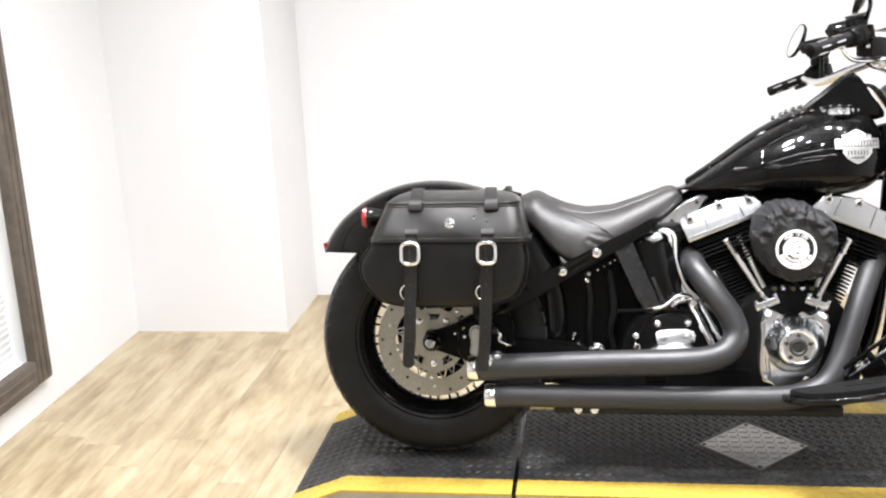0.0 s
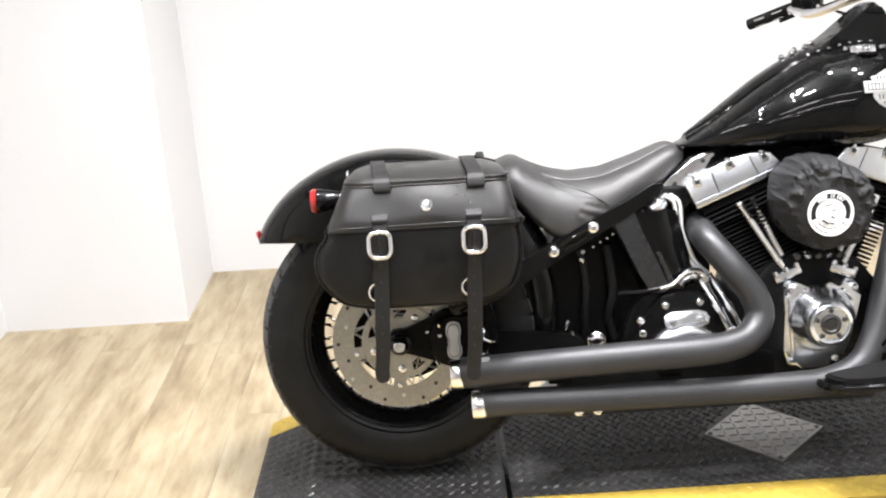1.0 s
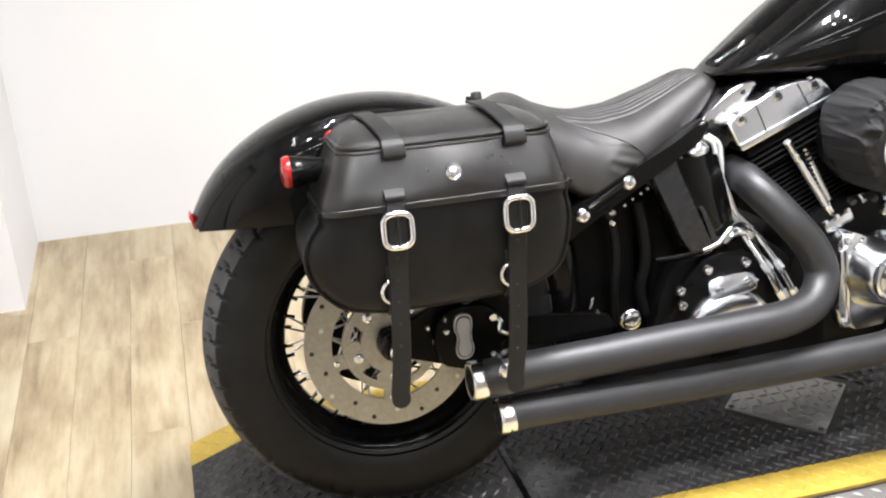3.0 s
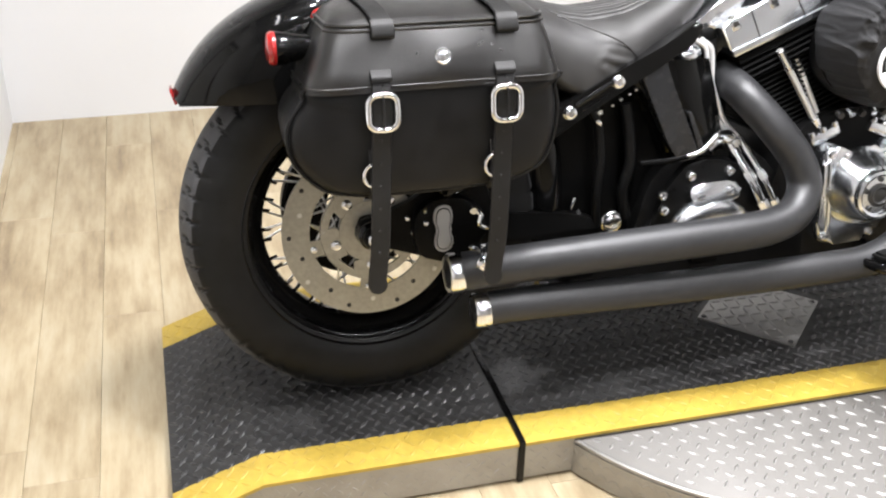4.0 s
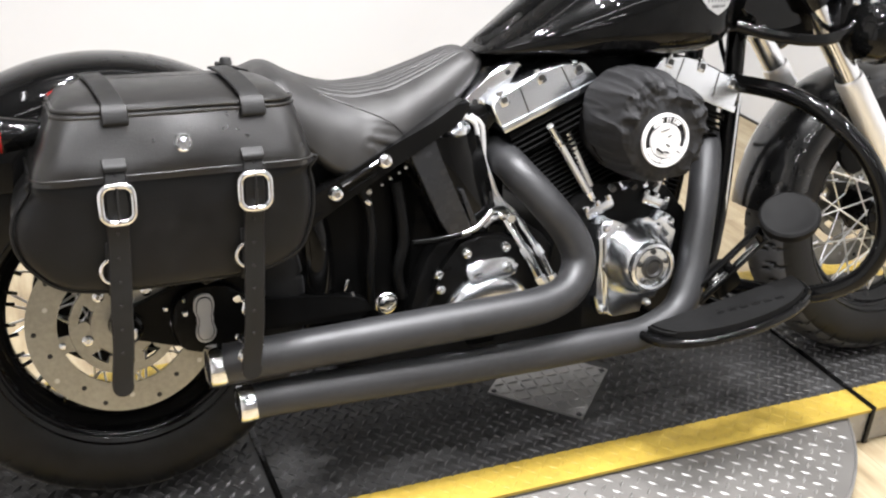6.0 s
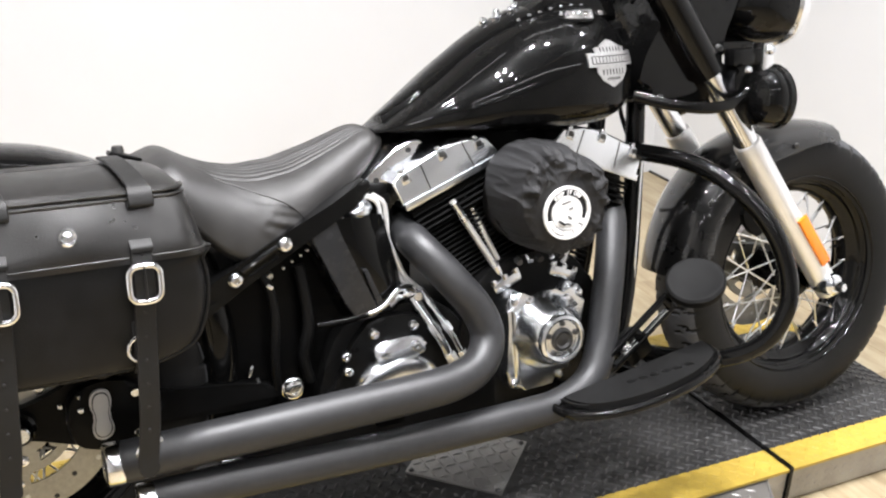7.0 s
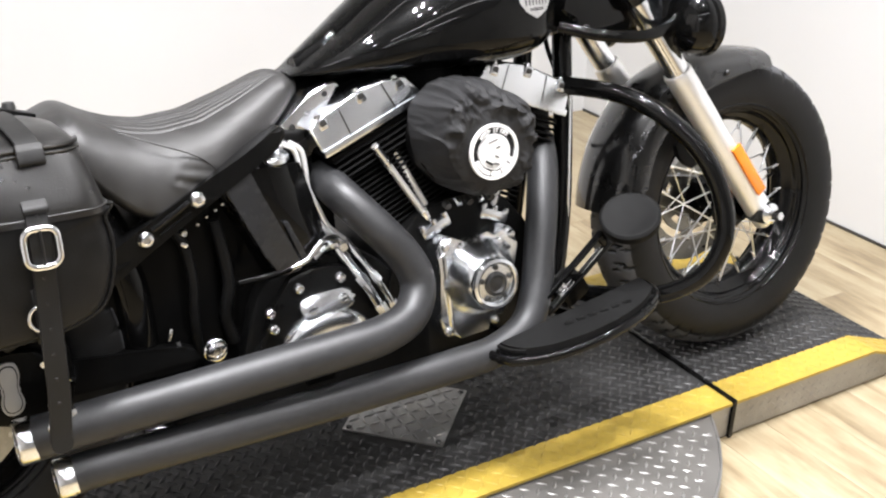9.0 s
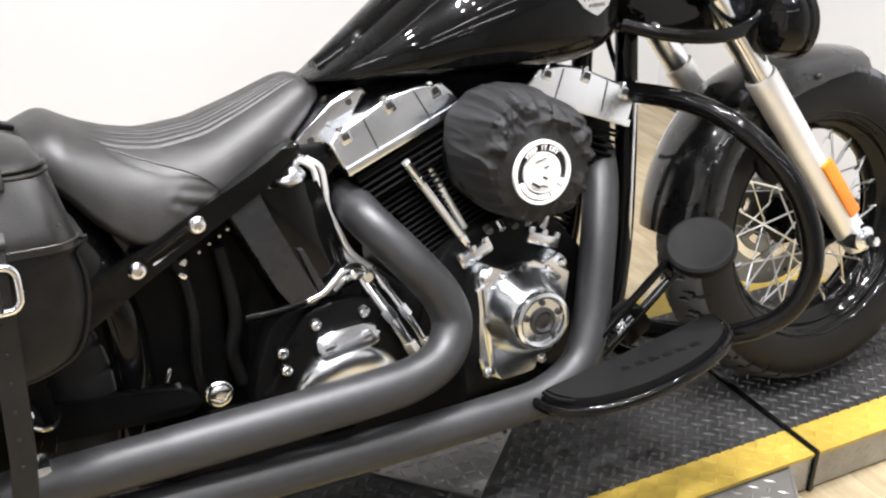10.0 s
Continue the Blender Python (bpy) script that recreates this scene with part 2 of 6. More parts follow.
def rbox(centre, size, bevel=0.004, rot=(0, 0, 0), seg=2):
    bm = bmesh.new()
    bmesh.ops.create_cube(bm, size=1)
    for v in bm.verts:
        v.co = Vector((v.co.x * size[0], v.co.y * size[1], v.co.z * size[2]))
    if bevel:
        bmesh.ops.bevel(bm, geom=bm.edges[:], offset=min(bevel, min(size) * 0.45), segments=seg, affect="EDGES", profile=0.6)
    bm.verts.index_update()
    return from_bm(bm).moved(pose(*centre, *rot))


def prism(outline, y0, y1, bevel=0.003, seg=2):
    """A plate with an (x, z) outline between two y, its rims rounded."""
    bm = bmesh.new()
    a = [bm.verts.new((x, y0, z)) for x, z in outline]
    b = [bm.verts.new((x, y1, z)) for x, z in outline]
    n = len(a)
    caps = [bm.faces.new(a), bm.faces.new(b[::-1])]
    for i in range(n):
        bm.faces.new((a[i], b[i], b[(i + 1) % n], a[(i + 1) % n]))
    if bevel:
        rim = [e for f in caps for e in f.edges]
        bmesh.ops.bevel(bm, geom=rim, offset=bevel, segments=seg, affect="EDGES", profile=0.6)
    bm.verts.index_update()
    return from_bm(bm)


def domed(outline, levels):
    """A cover with an (x, z) outline that swells forwards: (y, scale) from rim to crown."""
    cx, cz = sum(p[0] for p in outline) / len(outline), sum(p[1] for p in outline) / len(outline)
    return loft([[(cx + (x - cx) * k, y, cz + (z - cz) * k) for x, z in outline] for y, k in levels])


def smooth_outline(pts, sub=5):
    return [(p.x, p.y) for p in curve_points([(x, z, 0) for x, z in pts], sub, True)]


def interp(x, table):
    """Smooth lookup in a table of (x, value) rows."""
    if x <= table[0][0]:
        return table[0][1]
    for (x0, a), (x1, b) in zip(table, table[1:]):
        if x <= x1:
            t = (x - x0) / (x1 - x0)
            return a + (b - a) * t
    return table[-1][1]


def soft(x, table, w=0.018):
    return sum(interp(x + w * k / 3, table) for k in range(-3, 4)) / 7


def bolt(r, depth=0.008, n=18):
    """A domed cap bolt that faces -y, its seat at y = 0."""
    return lathe([(r * 1.15, 0), (r * 1.15, -depth * 0.3), (r, -depth * 0.45), (r * 0.92, -depth * 0.8), (r * 0.6, -depth), (r * 0.45, -depth), (r * 0.4, -depth * 0.7), (0.0001, -depth * 0.7)], n=n)


def thing(name, label, category, m=None, group="", kind=""):
    e = new(name)
    if m is not None:
        e.matrix_basis = m
    e.empty_display_size = 0.1
    return tagged(e, label, category, group, kind)

# ---- room ----
def slab(name, x0, x1, y0, y1, z0, z1, material, label, category):
    ob = part(name, rbox(((x0 + x1) / 2, (y0 + y1) / 2, (z0 + z1) / 2), (x1 - x0, y1 - y0, z1 - z0), 0), material, smooth=0)
    return tagged(ob, label, category, kind="structure")


T = 0.12
slab("wall_north", PILLAR_X, EAST_X, NORTH_Y, NORTH_Y + T, FLOOR_Z, CEIL_Z, WALLPAINT, "plain white painted showroom wall", "wall")
slab("wall_pillar", WEST_X, PILLAR_X, PILLAR_Y, NORTH_Y + T, FLOOR_Z, CEIL_Z, WALLPAINT, "white painted wall projection beside the niche", "wall")
slab("wall_east", EAST_X, EAST_X + T, SHOP_Y, NORTH_Y + T, FLOOR_Z, CEIL_Z, WALLPAINT, "plain white painted side wall", "wall")
# unseen walls, added to give paint and chrome something to reflect
slab("wall_south", WEST_X - T, EAST_X + T, SOUTH_Y - T, SOUTH_Y, FLOOR_Z, CEIL_Z, SHOPWALL, "unseen white shop wall, added for reflections", "wall")
slab("wall_shop", EAST_X, EAST_X + T, SOUTH_Y, SHOP_Y, FLOOR_Z, CEIL_Z, SHOPWALL, "unseen white shop wall, added for reflections", "wall")
slab("wall_shop", WEST_X - T, WEST_X, SOUTH_Y, SHOP_Y, FLOOR_Z, CEIL_Z, SHOPWALL, "unseen white shop wall, added for reflections", "wall")
# west wall with a window opening
WIN_Y0, WIN_Y1, WIN_Z0, WIN_Z1 = -0.82, 0.33, 0.095, 1.85
slab("wall_west", WEST_X - T, WEST_X, SHOP_Y, WIN_Y0, FLOOR_Z, CEIL_Z, WALLPAINT, "white painted wall beside the framed window", "wall")
slab("wall_west", WEST_X - T, WEST_X, WIN_Y1, NORTH_Y + T, FLOOR_Z, CEIL_Z, WALLPAINT, "white painted wall beside the framed window", "wall")
slab("wall_west", WEST_X - T, WEST_X, WIN_Y0, WIN_Y1, FLOOR_Z, WIN_Z0, WALLPAINT, "white painted wall under the framed window", "wall")
slab("wall_west", WEST_X - T, WEST_X, WIN_Y0, WIN_Y1, WIN_Z1, CEIL_Z, WALLPAINT, "white painted wall above the framed window", "wall")
slab("ceiling", WEST_X - T, EAST_X + T, SOUTH_Y - T, NORTH_Y + T, CEIL_Z, CEIL_Z + 0.1, CEILPAINT, "plain grey ceiling with lamps", "ceiling")

# window: weathered boards, a pane and a white blind behind it
win = thing("window_1", "tall window in weathered dark wooden boards with a white blind", "window", kind="structure")
FW, FD = 0.085, 0.035
fx = WEST_X + FD / 2 - 0.004
for nm, cy, cz, sy, sz in (("frame_board", WIN_Y1 + FW / 2 - 0.012, (WIN_Z0 + WIN_Z1) / 2, FW, WIN_Z1 - WIN_Z0 + 2 * FW - 0.03), ("frame_board", WIN_Y0 - FW / 2 + 0.012, (WIN_Z0 + WIN_Z1) / 2, FW, WIN_Z1 - WIN_Z0 + 2 * FW - 0.03),
                           ("frame_board", (WIN_Y0 + WIN_Y1) / 2, WIN_Z0 - FW / 2 + 0.012, WIN_Y1 - WIN_Y0 - 0.03, FW), ("frame_board", (WIN_Y0 + WIN_Y1) / 2, WIN_Z1 + FW / 2 - 0.012, WIN_Y1 - WIN_Y0 - 0.03, FW)):
    board = part(nm, rbox((fx, cy, cz), (FD, sy, sz), 0.006), BOARD, win)
    # two planed grooves along each board
    for s in (-0.18, 0.18):
        part("moulding", rbox((fx + FD / 2, cy + s * (sy if sy < sz else 0), cz + s * (sz if sz < sy else 0)), (0.008, sy * (0.16 if sy < sz else 0.98), sz * (0.16 if sz < sy else 0.98)), 0.003), BOARD, board)
slat = build("blind_slat", rbox((0, 0, 0), (0.004, WIN_Y1 - WIN_Y0 - 0.02, 0.024), 0.001, (0, 24, 0)), BLIND)
for i in range(int((WIN_Z1 - WIN_Z0) / 0.022)):
    part("blind_slat", slat, None, win, m=pose(WEST_X - 0.05, (WIN_Y0 + WIN_Y1) / 2, WIN_Z0 + 0.012 + i * 0.022))
part("blind_backing", rbox((WEST_X - 0.10, (WIN_Y0 + WIN_Y1) / 2, (WIN_Z0 + WIN_Z1) / 2), (0.01, WIN_Y1 - WIN_Y0 - 0.004, WIN_Z1 - WIN_Z0 - 0.004), 0), glow("daylight_behind_blind", (0.95, 1.0, 1.0), 1.1), win, smooth=0)

# fixtures on the ceiling
for x, y, sx, sy, watts, spread in TUBES:
    lampthing = thing("ceiling_light", "unseen long white ceiling tube light", "ceiling light", pose(x, y, CEIL_Z), "ceiling tube lights")
    part("housing", rbox((0, 0, -0.03), (sx + 0.06, sy + 0.05, 0.06), 0.01), LAMPBODY, lampthing)
for x, y in SPOTS:
    spotthing = thing("ceiling_spot", "small round white ceiling spotlight", "ceiling spotlight", pose(x, y, CEIL_Z), "ceiling spotlights")
    part("housing", lathe([(0.0001, 0), (0.05, 0), (0.058, -0.01), (0.058, -0.055), (0.052, -0.064), (0.0001, -0.064)], n=24, axis="z"), LAMPBODY, spotthing)

# dark thin seal along the foot of the side wall
tagged(part("baseboard", rbox((EAST_X - 0.003, (SHOP_Y + NORTH_Y) / 2, FLOOR_Z + 0.004), (0.006, NORTH_Y - SHOP_Y - 0.01, 0.008), 0), DARKSTEEL, smooth=0), "thin dark seal strip at the foot of the wall", "baseboard", kind="structure")

# ---- display platform and turntable ----
LY0, LY1, LX0, LX1 = -0.272, 0.312, -0.365, 1.985
JOINTS, BENDS, RAMP_END_Z, STRIPE = (0.214, 1.411), (-0.22, 1.83), -0.055, 0.076


def treads(points, size, height, material, name, parent):
    """Raised lozenges of a tread plate, all in one mesh: (x, y, z, slope, turn) each."""
    g = Geo()
    l, w = size
    for x, y, z, slope, turn in points:
        ca, sa = math.cos(turn), math.sin(turn)
        loc = [(-l, 0, 0), (0, -w, 0), (l, 0, 0), (0, w, 0), (-l * 0.45, 0, height), (l * 0.45, 0, height)]
        vs = []
        for a, b, c in loc:
            dx = a * ca - b * sa
            vs.append((x + dx, y + a * sa + b * ca, z + c + dx * slope))
        g.add(vs, [(0, 1, 5, 4), (1, 2, 5), (2, 3, 5), (3, 0, 4, 5), (0, 4, 1)][:4] + [(0, 1, 4)][:0])
    return tagged(part(name, g, material, parent, smooth=0), kind="stuff")


def top_z(x):
    return interp(x, [(LX0, RAMP_END_Z), (BENDS[0], 0.0), (BENDS[1], 0.0), (LX1, RAMP_END_Z)])


lift = thing("display_platform", "low black tread-plate platform with yellow edge stripes and silver sides", "platform")
PITCH = 0.0208
TREAD_X, TREAD_Y = 0.0255, 0.032
GAPW = 0.006
sections = [("rear_ramp_panel", LX0, JOINTS[0] - GAPW, BENDS[0]), ("centre_panel", JOINTS[0] + GAPW, JOINTS[1] - GAPW, None), ("front_ramp_panel", JOINTS[1] + GAPW, LX1, BENDS[1])]
for name, x0, x1, bend in sections:
    xs = [x0, x1] if bend is None else [x0, bend, x1]

    def strip(y0, y1, lift_by, depth):
        rings = [[(x, y0, top_z(x) + lift_by), (x, y1, top_z(x) + lift_by), (x, y1, top_z(x) - depth), (x, y0, top_z(x) - depth)] for x in xs]
        return loft(rings)

    panel = part(name, strip(LY0 + STRIPE, LY1 - STRIPE, 0, 0.006), MAT, lift, smooth=0)
    part("yellow_stripe", strip(LY0, LY0 + STRIPE, 0.0005, 0.006), YELLOW, panel, "worn yellow painted edge stripe", smooth=0)
    part("yellow_stripe", strip(LY1 - STRIPE, LY1, 0.0005, 0.006), YELLOW, panel, "worn yellow painted edge stripe", smooth=0)
    # core and bright side plates down to just above the floor
    rings = [[(x, LY0 + 0.004, top_z(x) - 0.007), (x, LY1 - 0.004, top_z(x) - 0.007), (x, LY1 - 0.004, FLOOR_Z + 0.006), (x, LY0 + 0.004, FLOOR_Z + 0.006)] for x in xs]
    part("side_plate", loft(rings), PATCH, panel, "bare silver tread-plate side", smooth=0)
    pts = []
    nx = int((x1 - x0) / PITCH)
    for i in range(2 * int((x1 - x0) / TREAD_X)):
        for j in range(int((LY1 - LY0) / TREAD_Y) + 1):
            x, y = x0 + 0.009 + 0.5 * i * TREAD_X, LY0 + (j + 0.5 * (i % 2)) * TREAD_Y
            if x > x1 - 0.009 or abs(x - 0.82) + abs(y - 0.02) < 0.155 or y < LY0 + STRIPE or y > LY1 - STRIPE:
                continue
            slope = (top_z(x + 0.01) - top_z(x - 0.01)) / 0.02
            pts.append((x, y, top_z(x), slope, math.pi / 4 if i % 2 else -math.pi / 4))
    treads(pts, (0.0132, 0.0046), 0.0034, TREAD, "tread_relief", panel)
    ypts = []
    for i in range(nx):
        for y in (LY0 + 0.02, LY0 + 0.043, LY0 + 0.064, LY1 - 0.02, LY1 - 0.043, LY1 - 0.064):
            x = x0 + (i + 0.5) * (x1 - x0) / nx
            slope = (top_z(x + 0.01) - top_z(x - 0.01)) / 0.02
            ypts.append((x, y, top_z(x) + 0.0005, slope, math.pi / 4 if (i + round(y * 45)) % 2 else -math.pi / 4))
    treads(ypts, (0.012, 0.004), 0.0015, YELLOW, "tread_relief", panel)
    # small lozenges on the near side plate, staggered row by row
    g = Geo()
    for i in range(2 * int((x1 - x0) / TREAD_X)):
        for k in range(3):
            x, z = x0 + 0.012 + 0.5 * i * TREAD_X, -0.022 - 0.022 * (k + 0.5 * (i % 2))
            if z > top_z(x) - 0.016 or z < FLOOR_Z + 0.012 or x > x1 - 0.012:
                continue
            t = math.pi / 4 if i % 2 else -math.pi / 4
            c, s = math.cos(t), math.sin(t)
            loc = [(-0.0085, 0), (0, -0.0026), (0.0085, 0), (0, 0.0026)]
            y = LY0 + 0.004
            vs = [(x + a * c - b * s, y, z + a * s + b * c) for a, b in loc] + [(x - 0.004 * c, y - 0.0012, z - 0.004 * s), (x + 0.004 * c, y - 0.0012, z + 0.004 * s)]
            g.add(vs, [(0, 1, 5, 4), (1, 2, 5), (2, 3, 5), (3, 0, 4, 5)])
    tagged(part("side_relief", g, PATCH, panel, smooth=0), kind="stuff")
for jx in JOINTS:
    part("joint_seal", rbox((jx, (LY0 + LY1) / 2, -0.039), (0.0112, LY1 - LY0 + 0.004, 0.088), 0.003), PAINT, lift, "black seal between the panels")
# bare plate let into the middle of the centre panel
px, py, ph = 0.822, 0.018, 0.138
patch = part("bare_diamond_plate", Geo().add([(px - ph, py, 0.0035), (px, py - ph, 0.0035), (px + ph, py, 0.0035), (px, py + ph, 0.0035), (px - ph, py, -0.002), (px, py - ph, -0.002), (px + ph, py, -0.002), (px, py + ph, -0.002)],
             [(0, 1, 2, 3), (0, 4, 5, 1), (1, 5, 6, 2), (2, 6, 7, 3), (3, 7, 4, 0)]), PATCH, lift, "bare silver tread-plate diamond", smooth=0)
pts = []
for i in range(-6, 7):
    for j in range(-6, 7):
        x, y = px + (i + j) * PITCH * 0.72, py + (i - j) * PITCH * 0.72
        if abs(x - px) + abs(y - py) < ph - 0.014:
            pts.append((x, y, 0.0035, 0, 0 if (i + j) % 2 else math.pi / 2))
treads(pts, (0.0125, 0.004), 0.002, PATCH, "tread_relief", patch)
for dx, dy in ((-1, 0), (1, 0), (0, -1), (0, 1)):
    part("patch_screw", lathe([(0.0001, 0.003), (0.004, 0.0028), (0.0055, 0.0015), (0.006, 0.0)], (px + dx * (ph - 0.014), py + dy * (ph - 0.014), 0.0035), 14, axis="z"), DARKSTEEL, patch, "dark countersunk screw")

TCX, TCY, TR = 0.832, 0.02, 0.595
table = thing("turntable", "round silver tread-plate turntable on the wooden floor", "turntable")
top = part("tread_top", lathe([(0.0001, -0.012), (TR - 0.006, -0.012), (TR, -0.016), (TR, -0.03)], (TCX, TCY, 0), 128, axis="z"), PLATE, table)
part("rim_band", lathe([(TR - 0.001, -0.02), (TR + 0.002, -0.021), (TR + 0.002, FLOOR_Z + 0.004), (TR - 0.002, FLOOR_Z + 0.002)], (TCX, TCY, 0), 128, axis="z"), PATCH, table)
pts = []
for i in range(2 * int(2 * TR / 0.0365)):
    for j in range(int(TR / 0.033)):
        x, y = TCX - TR + 0.5 * i * 0.0365, LY0 - 0.011 - (j + 0.5 * (i % 2)) * 0.033
        if math.hypot(x - TCX, y - TCY) < TR - 0.02 and y < LY0 - 0.01:
            pts.append((x, y, -0.012, 0, math.pi / 4 if i % 2 else -math.pi / 4))
treads(pts, (0.0108, 0.0030), 0.0020, PATCH, "tread_relief", top)
part("bright_edge", lathe([(TR - 0.004, -0.0118), (TR - 0.001, -0.0112), (TR + 0.0015, -0.013), (TR + 0.002, -0.018)], (TCX, TCY, 0), 160, axis="z"), PATCH, table, "bright worn edge")
g = Geo()
for k in range(150):
    a = math.pi + math.pi * (k + 0.5) / 150
    for row in range(2):
        turn = math.pi / 4 if (k + row) % 2 else -math.pi / 4
        c, sn = math.cos(turn), math.sin(turn)
        vs = []
        for u, v, out in ((-0.011, 0, 0), (0, -0.0035, 0), (0.011, 0, 0), (0, 0.0035, 0), (-0.005, 0, 0.001), (0.005, 0, 0.001)):
            ang, r = a + (u * c - v * sn) / TR, TR + 0.002 + out
            vs.append((TCX + r * math.cos(ang), TCY + r * math.sin(ang), -0.034 - 0.025 * row + u * sn + v * c))
        g.add(vs, [(0, 1, 5, 4), (1, 2, 5), (2, 3, 5), (3, 0, 4, 5)])
tagged(part("rim_relief", g, PATCH, table, smooth=0), kind="stuff")

# ---- motorcycle: built upright, x ahead, right side at -y, then leaned on its stand ----
LEAN_DEG = 9.0
BIKE = pose(0, 0.01, 0, -LEAN_DEG, 0, 0)
moto = thing("motorcycle", "black cruiser motorcycle with leather saddlebag, leaning on the display platform", "motorcycle", BIKE)

# ---- wheels ----
RR, FR = 0.309, 0.309
RAX, FAX = (0.0, 0.0, 0.309), (1.565, 0.0, 0.309)
# the wheels stand a little nearer the platform's edge and lean a little more than the body
STEER = BIKE.inverted() @ pose(0, -0.033, 0, -10.5, 0, -0.8)


def tyre(R, W, bead, slots):
    """A tyre with slanted sipes cut into its tread, centred on the origin, axle along y."""
    prof = [(bead, -0.40), (bead + 0.012, -0.455), (bead + 0.03, -0.485), (R - 0.06, -0.5), (R - 0.045, -0.497), (R - 0.032, -0.48), (R - 0.024, -0.455), (R - 0.019, -0.425), (R - 0.014, -0.385), (R - 0.010, -0.33), (R - 0.0065, -0.27), (R - 0.004, -0.2), (R - 0.0015, -0.12), (R, -0.05)]
    line = [(r, y * W) for r, y in prof] + [(r, -y * W) for r, y in prof[::-1]]
    n = 720
    rings = []
    for k in range(n):
        a = 2 * math.pi * k / n
        ring = []
        for r, y in line:
            v = abs(y) / W
            if r > R - 0.03 and v > 0.16:
                ph = (k / n * slots + (0.5 if y > 0 else 0.0) + 1.35 * (v - 0.2) + 0.25 * math.sin((v - 0.2) * 20)) % 1.0
                if ph < 0.2 and v < 0.47:
                    r -= 0.0042 * min(1, 4 * min(ph, 0.2 - ph) / 0.2 * 1.8)
            ring.append((r * math.cos(a), y, r * math.sin(a)))
        rings.append(ring)
    return loft(rings, True, False, None, False)


def wheel(name, centre, R, W, rim_r, m, label, nipple):
    base = m @ Matrix.Translation(centre)
    hub = part(name, lathe([(0.018, -0.075), (0.03, -0.074), (0.032, -0.05), (0.052, -0.046), (0.054, -0.036), (0.034, -0.03), (0.028, 0), (0.034, 0.03), (0.054, 0.036), (0.052, 0.046), (0.032, 0.05), (0.03, 0.074), (0.018, 0.075)], n=40), PAINT, moto, label, base)
    rubber = build("tyre", tyre(R, W, rim_r - 0.004, 46), RUBBER)
    rubber.materials.append(WORN)
    crown = [(0.0, R), (0.12, R - 0.0015), (0.2, R - 0.004), (0.27, R - 0.0065), (0.33, R - 0.010), (0.385, R - 0.014), (0.425, R - 0.019), (0.47, R - 0.028)]
    for f in rubber.polygons:
        c = f.center
        v, r = abs(c.y) / W, math.hypot(c.x, c.z)
        if v < 0.44 and r > interp(v, crown) - 0.0016:
            f.material_index = 1
    part("tyre", rubber, None, hub, "black rubber tyre with a scuffed tread and slanted sipes")
    h = W * 0.40
    rim_prof = [(rim_r + 0.004, -h - 0.007), (rim_r + 0.009, -h - 0.005), (rim_r + 0.0105, -h - 0.001), (rim_r + 0.009, -h + 0.003), (rim_r + 0.004, -h + 0.006), (rim_r - 0.001, -h + 0.0075), (rim_r - 0.004, -h + 0.010), (rim_r - 0.0055, -h + 0.014),
                (rim_r - 0.0065, -h * 0.70), (rim_r - 0.0085, -h * 0.62), (rim_r - 0.013, -h * 0.55), (rim_r - 0.020, -h * 0.47), (rim_r - 0.026, -h * 0.36), (rim_r - 0.0285, -h * 0.24), (rim_r - 0.029, 0)]
    inner = [(r - 0.005, y * 0.9) for r, y in rim_prof[4:]]
    outline = rim_prof + [(r, -y) for r, y in rim_prof[-2::-1]]
    inn = [(rim_r + 0.002, -h - 0.005)] + inner + [(r, -y) for r, y in inner[-2::-1]] + [(rim_r + 0.002, h + 0.005)]
    part("rim", lathe(outline + inn[::-1], n=160, closed=True), PAINT, hub, "gloss black steel rim", smooth=60)
    rs, rh = rim_r - 0.033, 0.049
    made = {}
    for side in (-1, 1):
        for lean in (-1, 1):
            a0 = lean * radians(62)
            p0 = Vector((rh * math.cos(a0), side * 0.041, rh * math.sin(a0)))
            p1 = Vector((rs, side * 0.012, 0))
            made[side, lean] = build("spoke", tube([p0, p0.lerp(p1, 0.5), p1], 0.0019, 6, 1), SPOKE)
    nip = build("spoke_nipple", tube([(rs + 0.010, 0, 0), (rs + 0.004, 0, 0), (rs, 0, 0), (rs - 0.014, 0, 0)], lambda t: 0.0034 + 0.006 * max(0.0, 0.62 - t) ** 1.2, 8, 1), nipple)
    count = 40
    for i in range(count):
        side, lean = (-1, 1)[i % 2], (-1, 1)[(i // 2) % 2]
        turn = Matrix.Rotation(-2 * math.pi * i / count, 4, "Y")
        part("spoke", made[side, lean], None, hub, m=turn)
        part("spoke_nipple", nip, None, hub, m=turn @ pose(0, side * 0.012, 0))
    return hub


rear = wheel("rear_wheel", RAX, RR, 0.146, 0.206, STEER, "black spoked rear wheel with a slotted steel brake disc", PAINT)
front = wheel("front_wheel", FAX, FR, 0.132, 0.208, STEER, "black spoked front wheel with chrome spokes", CHROME)


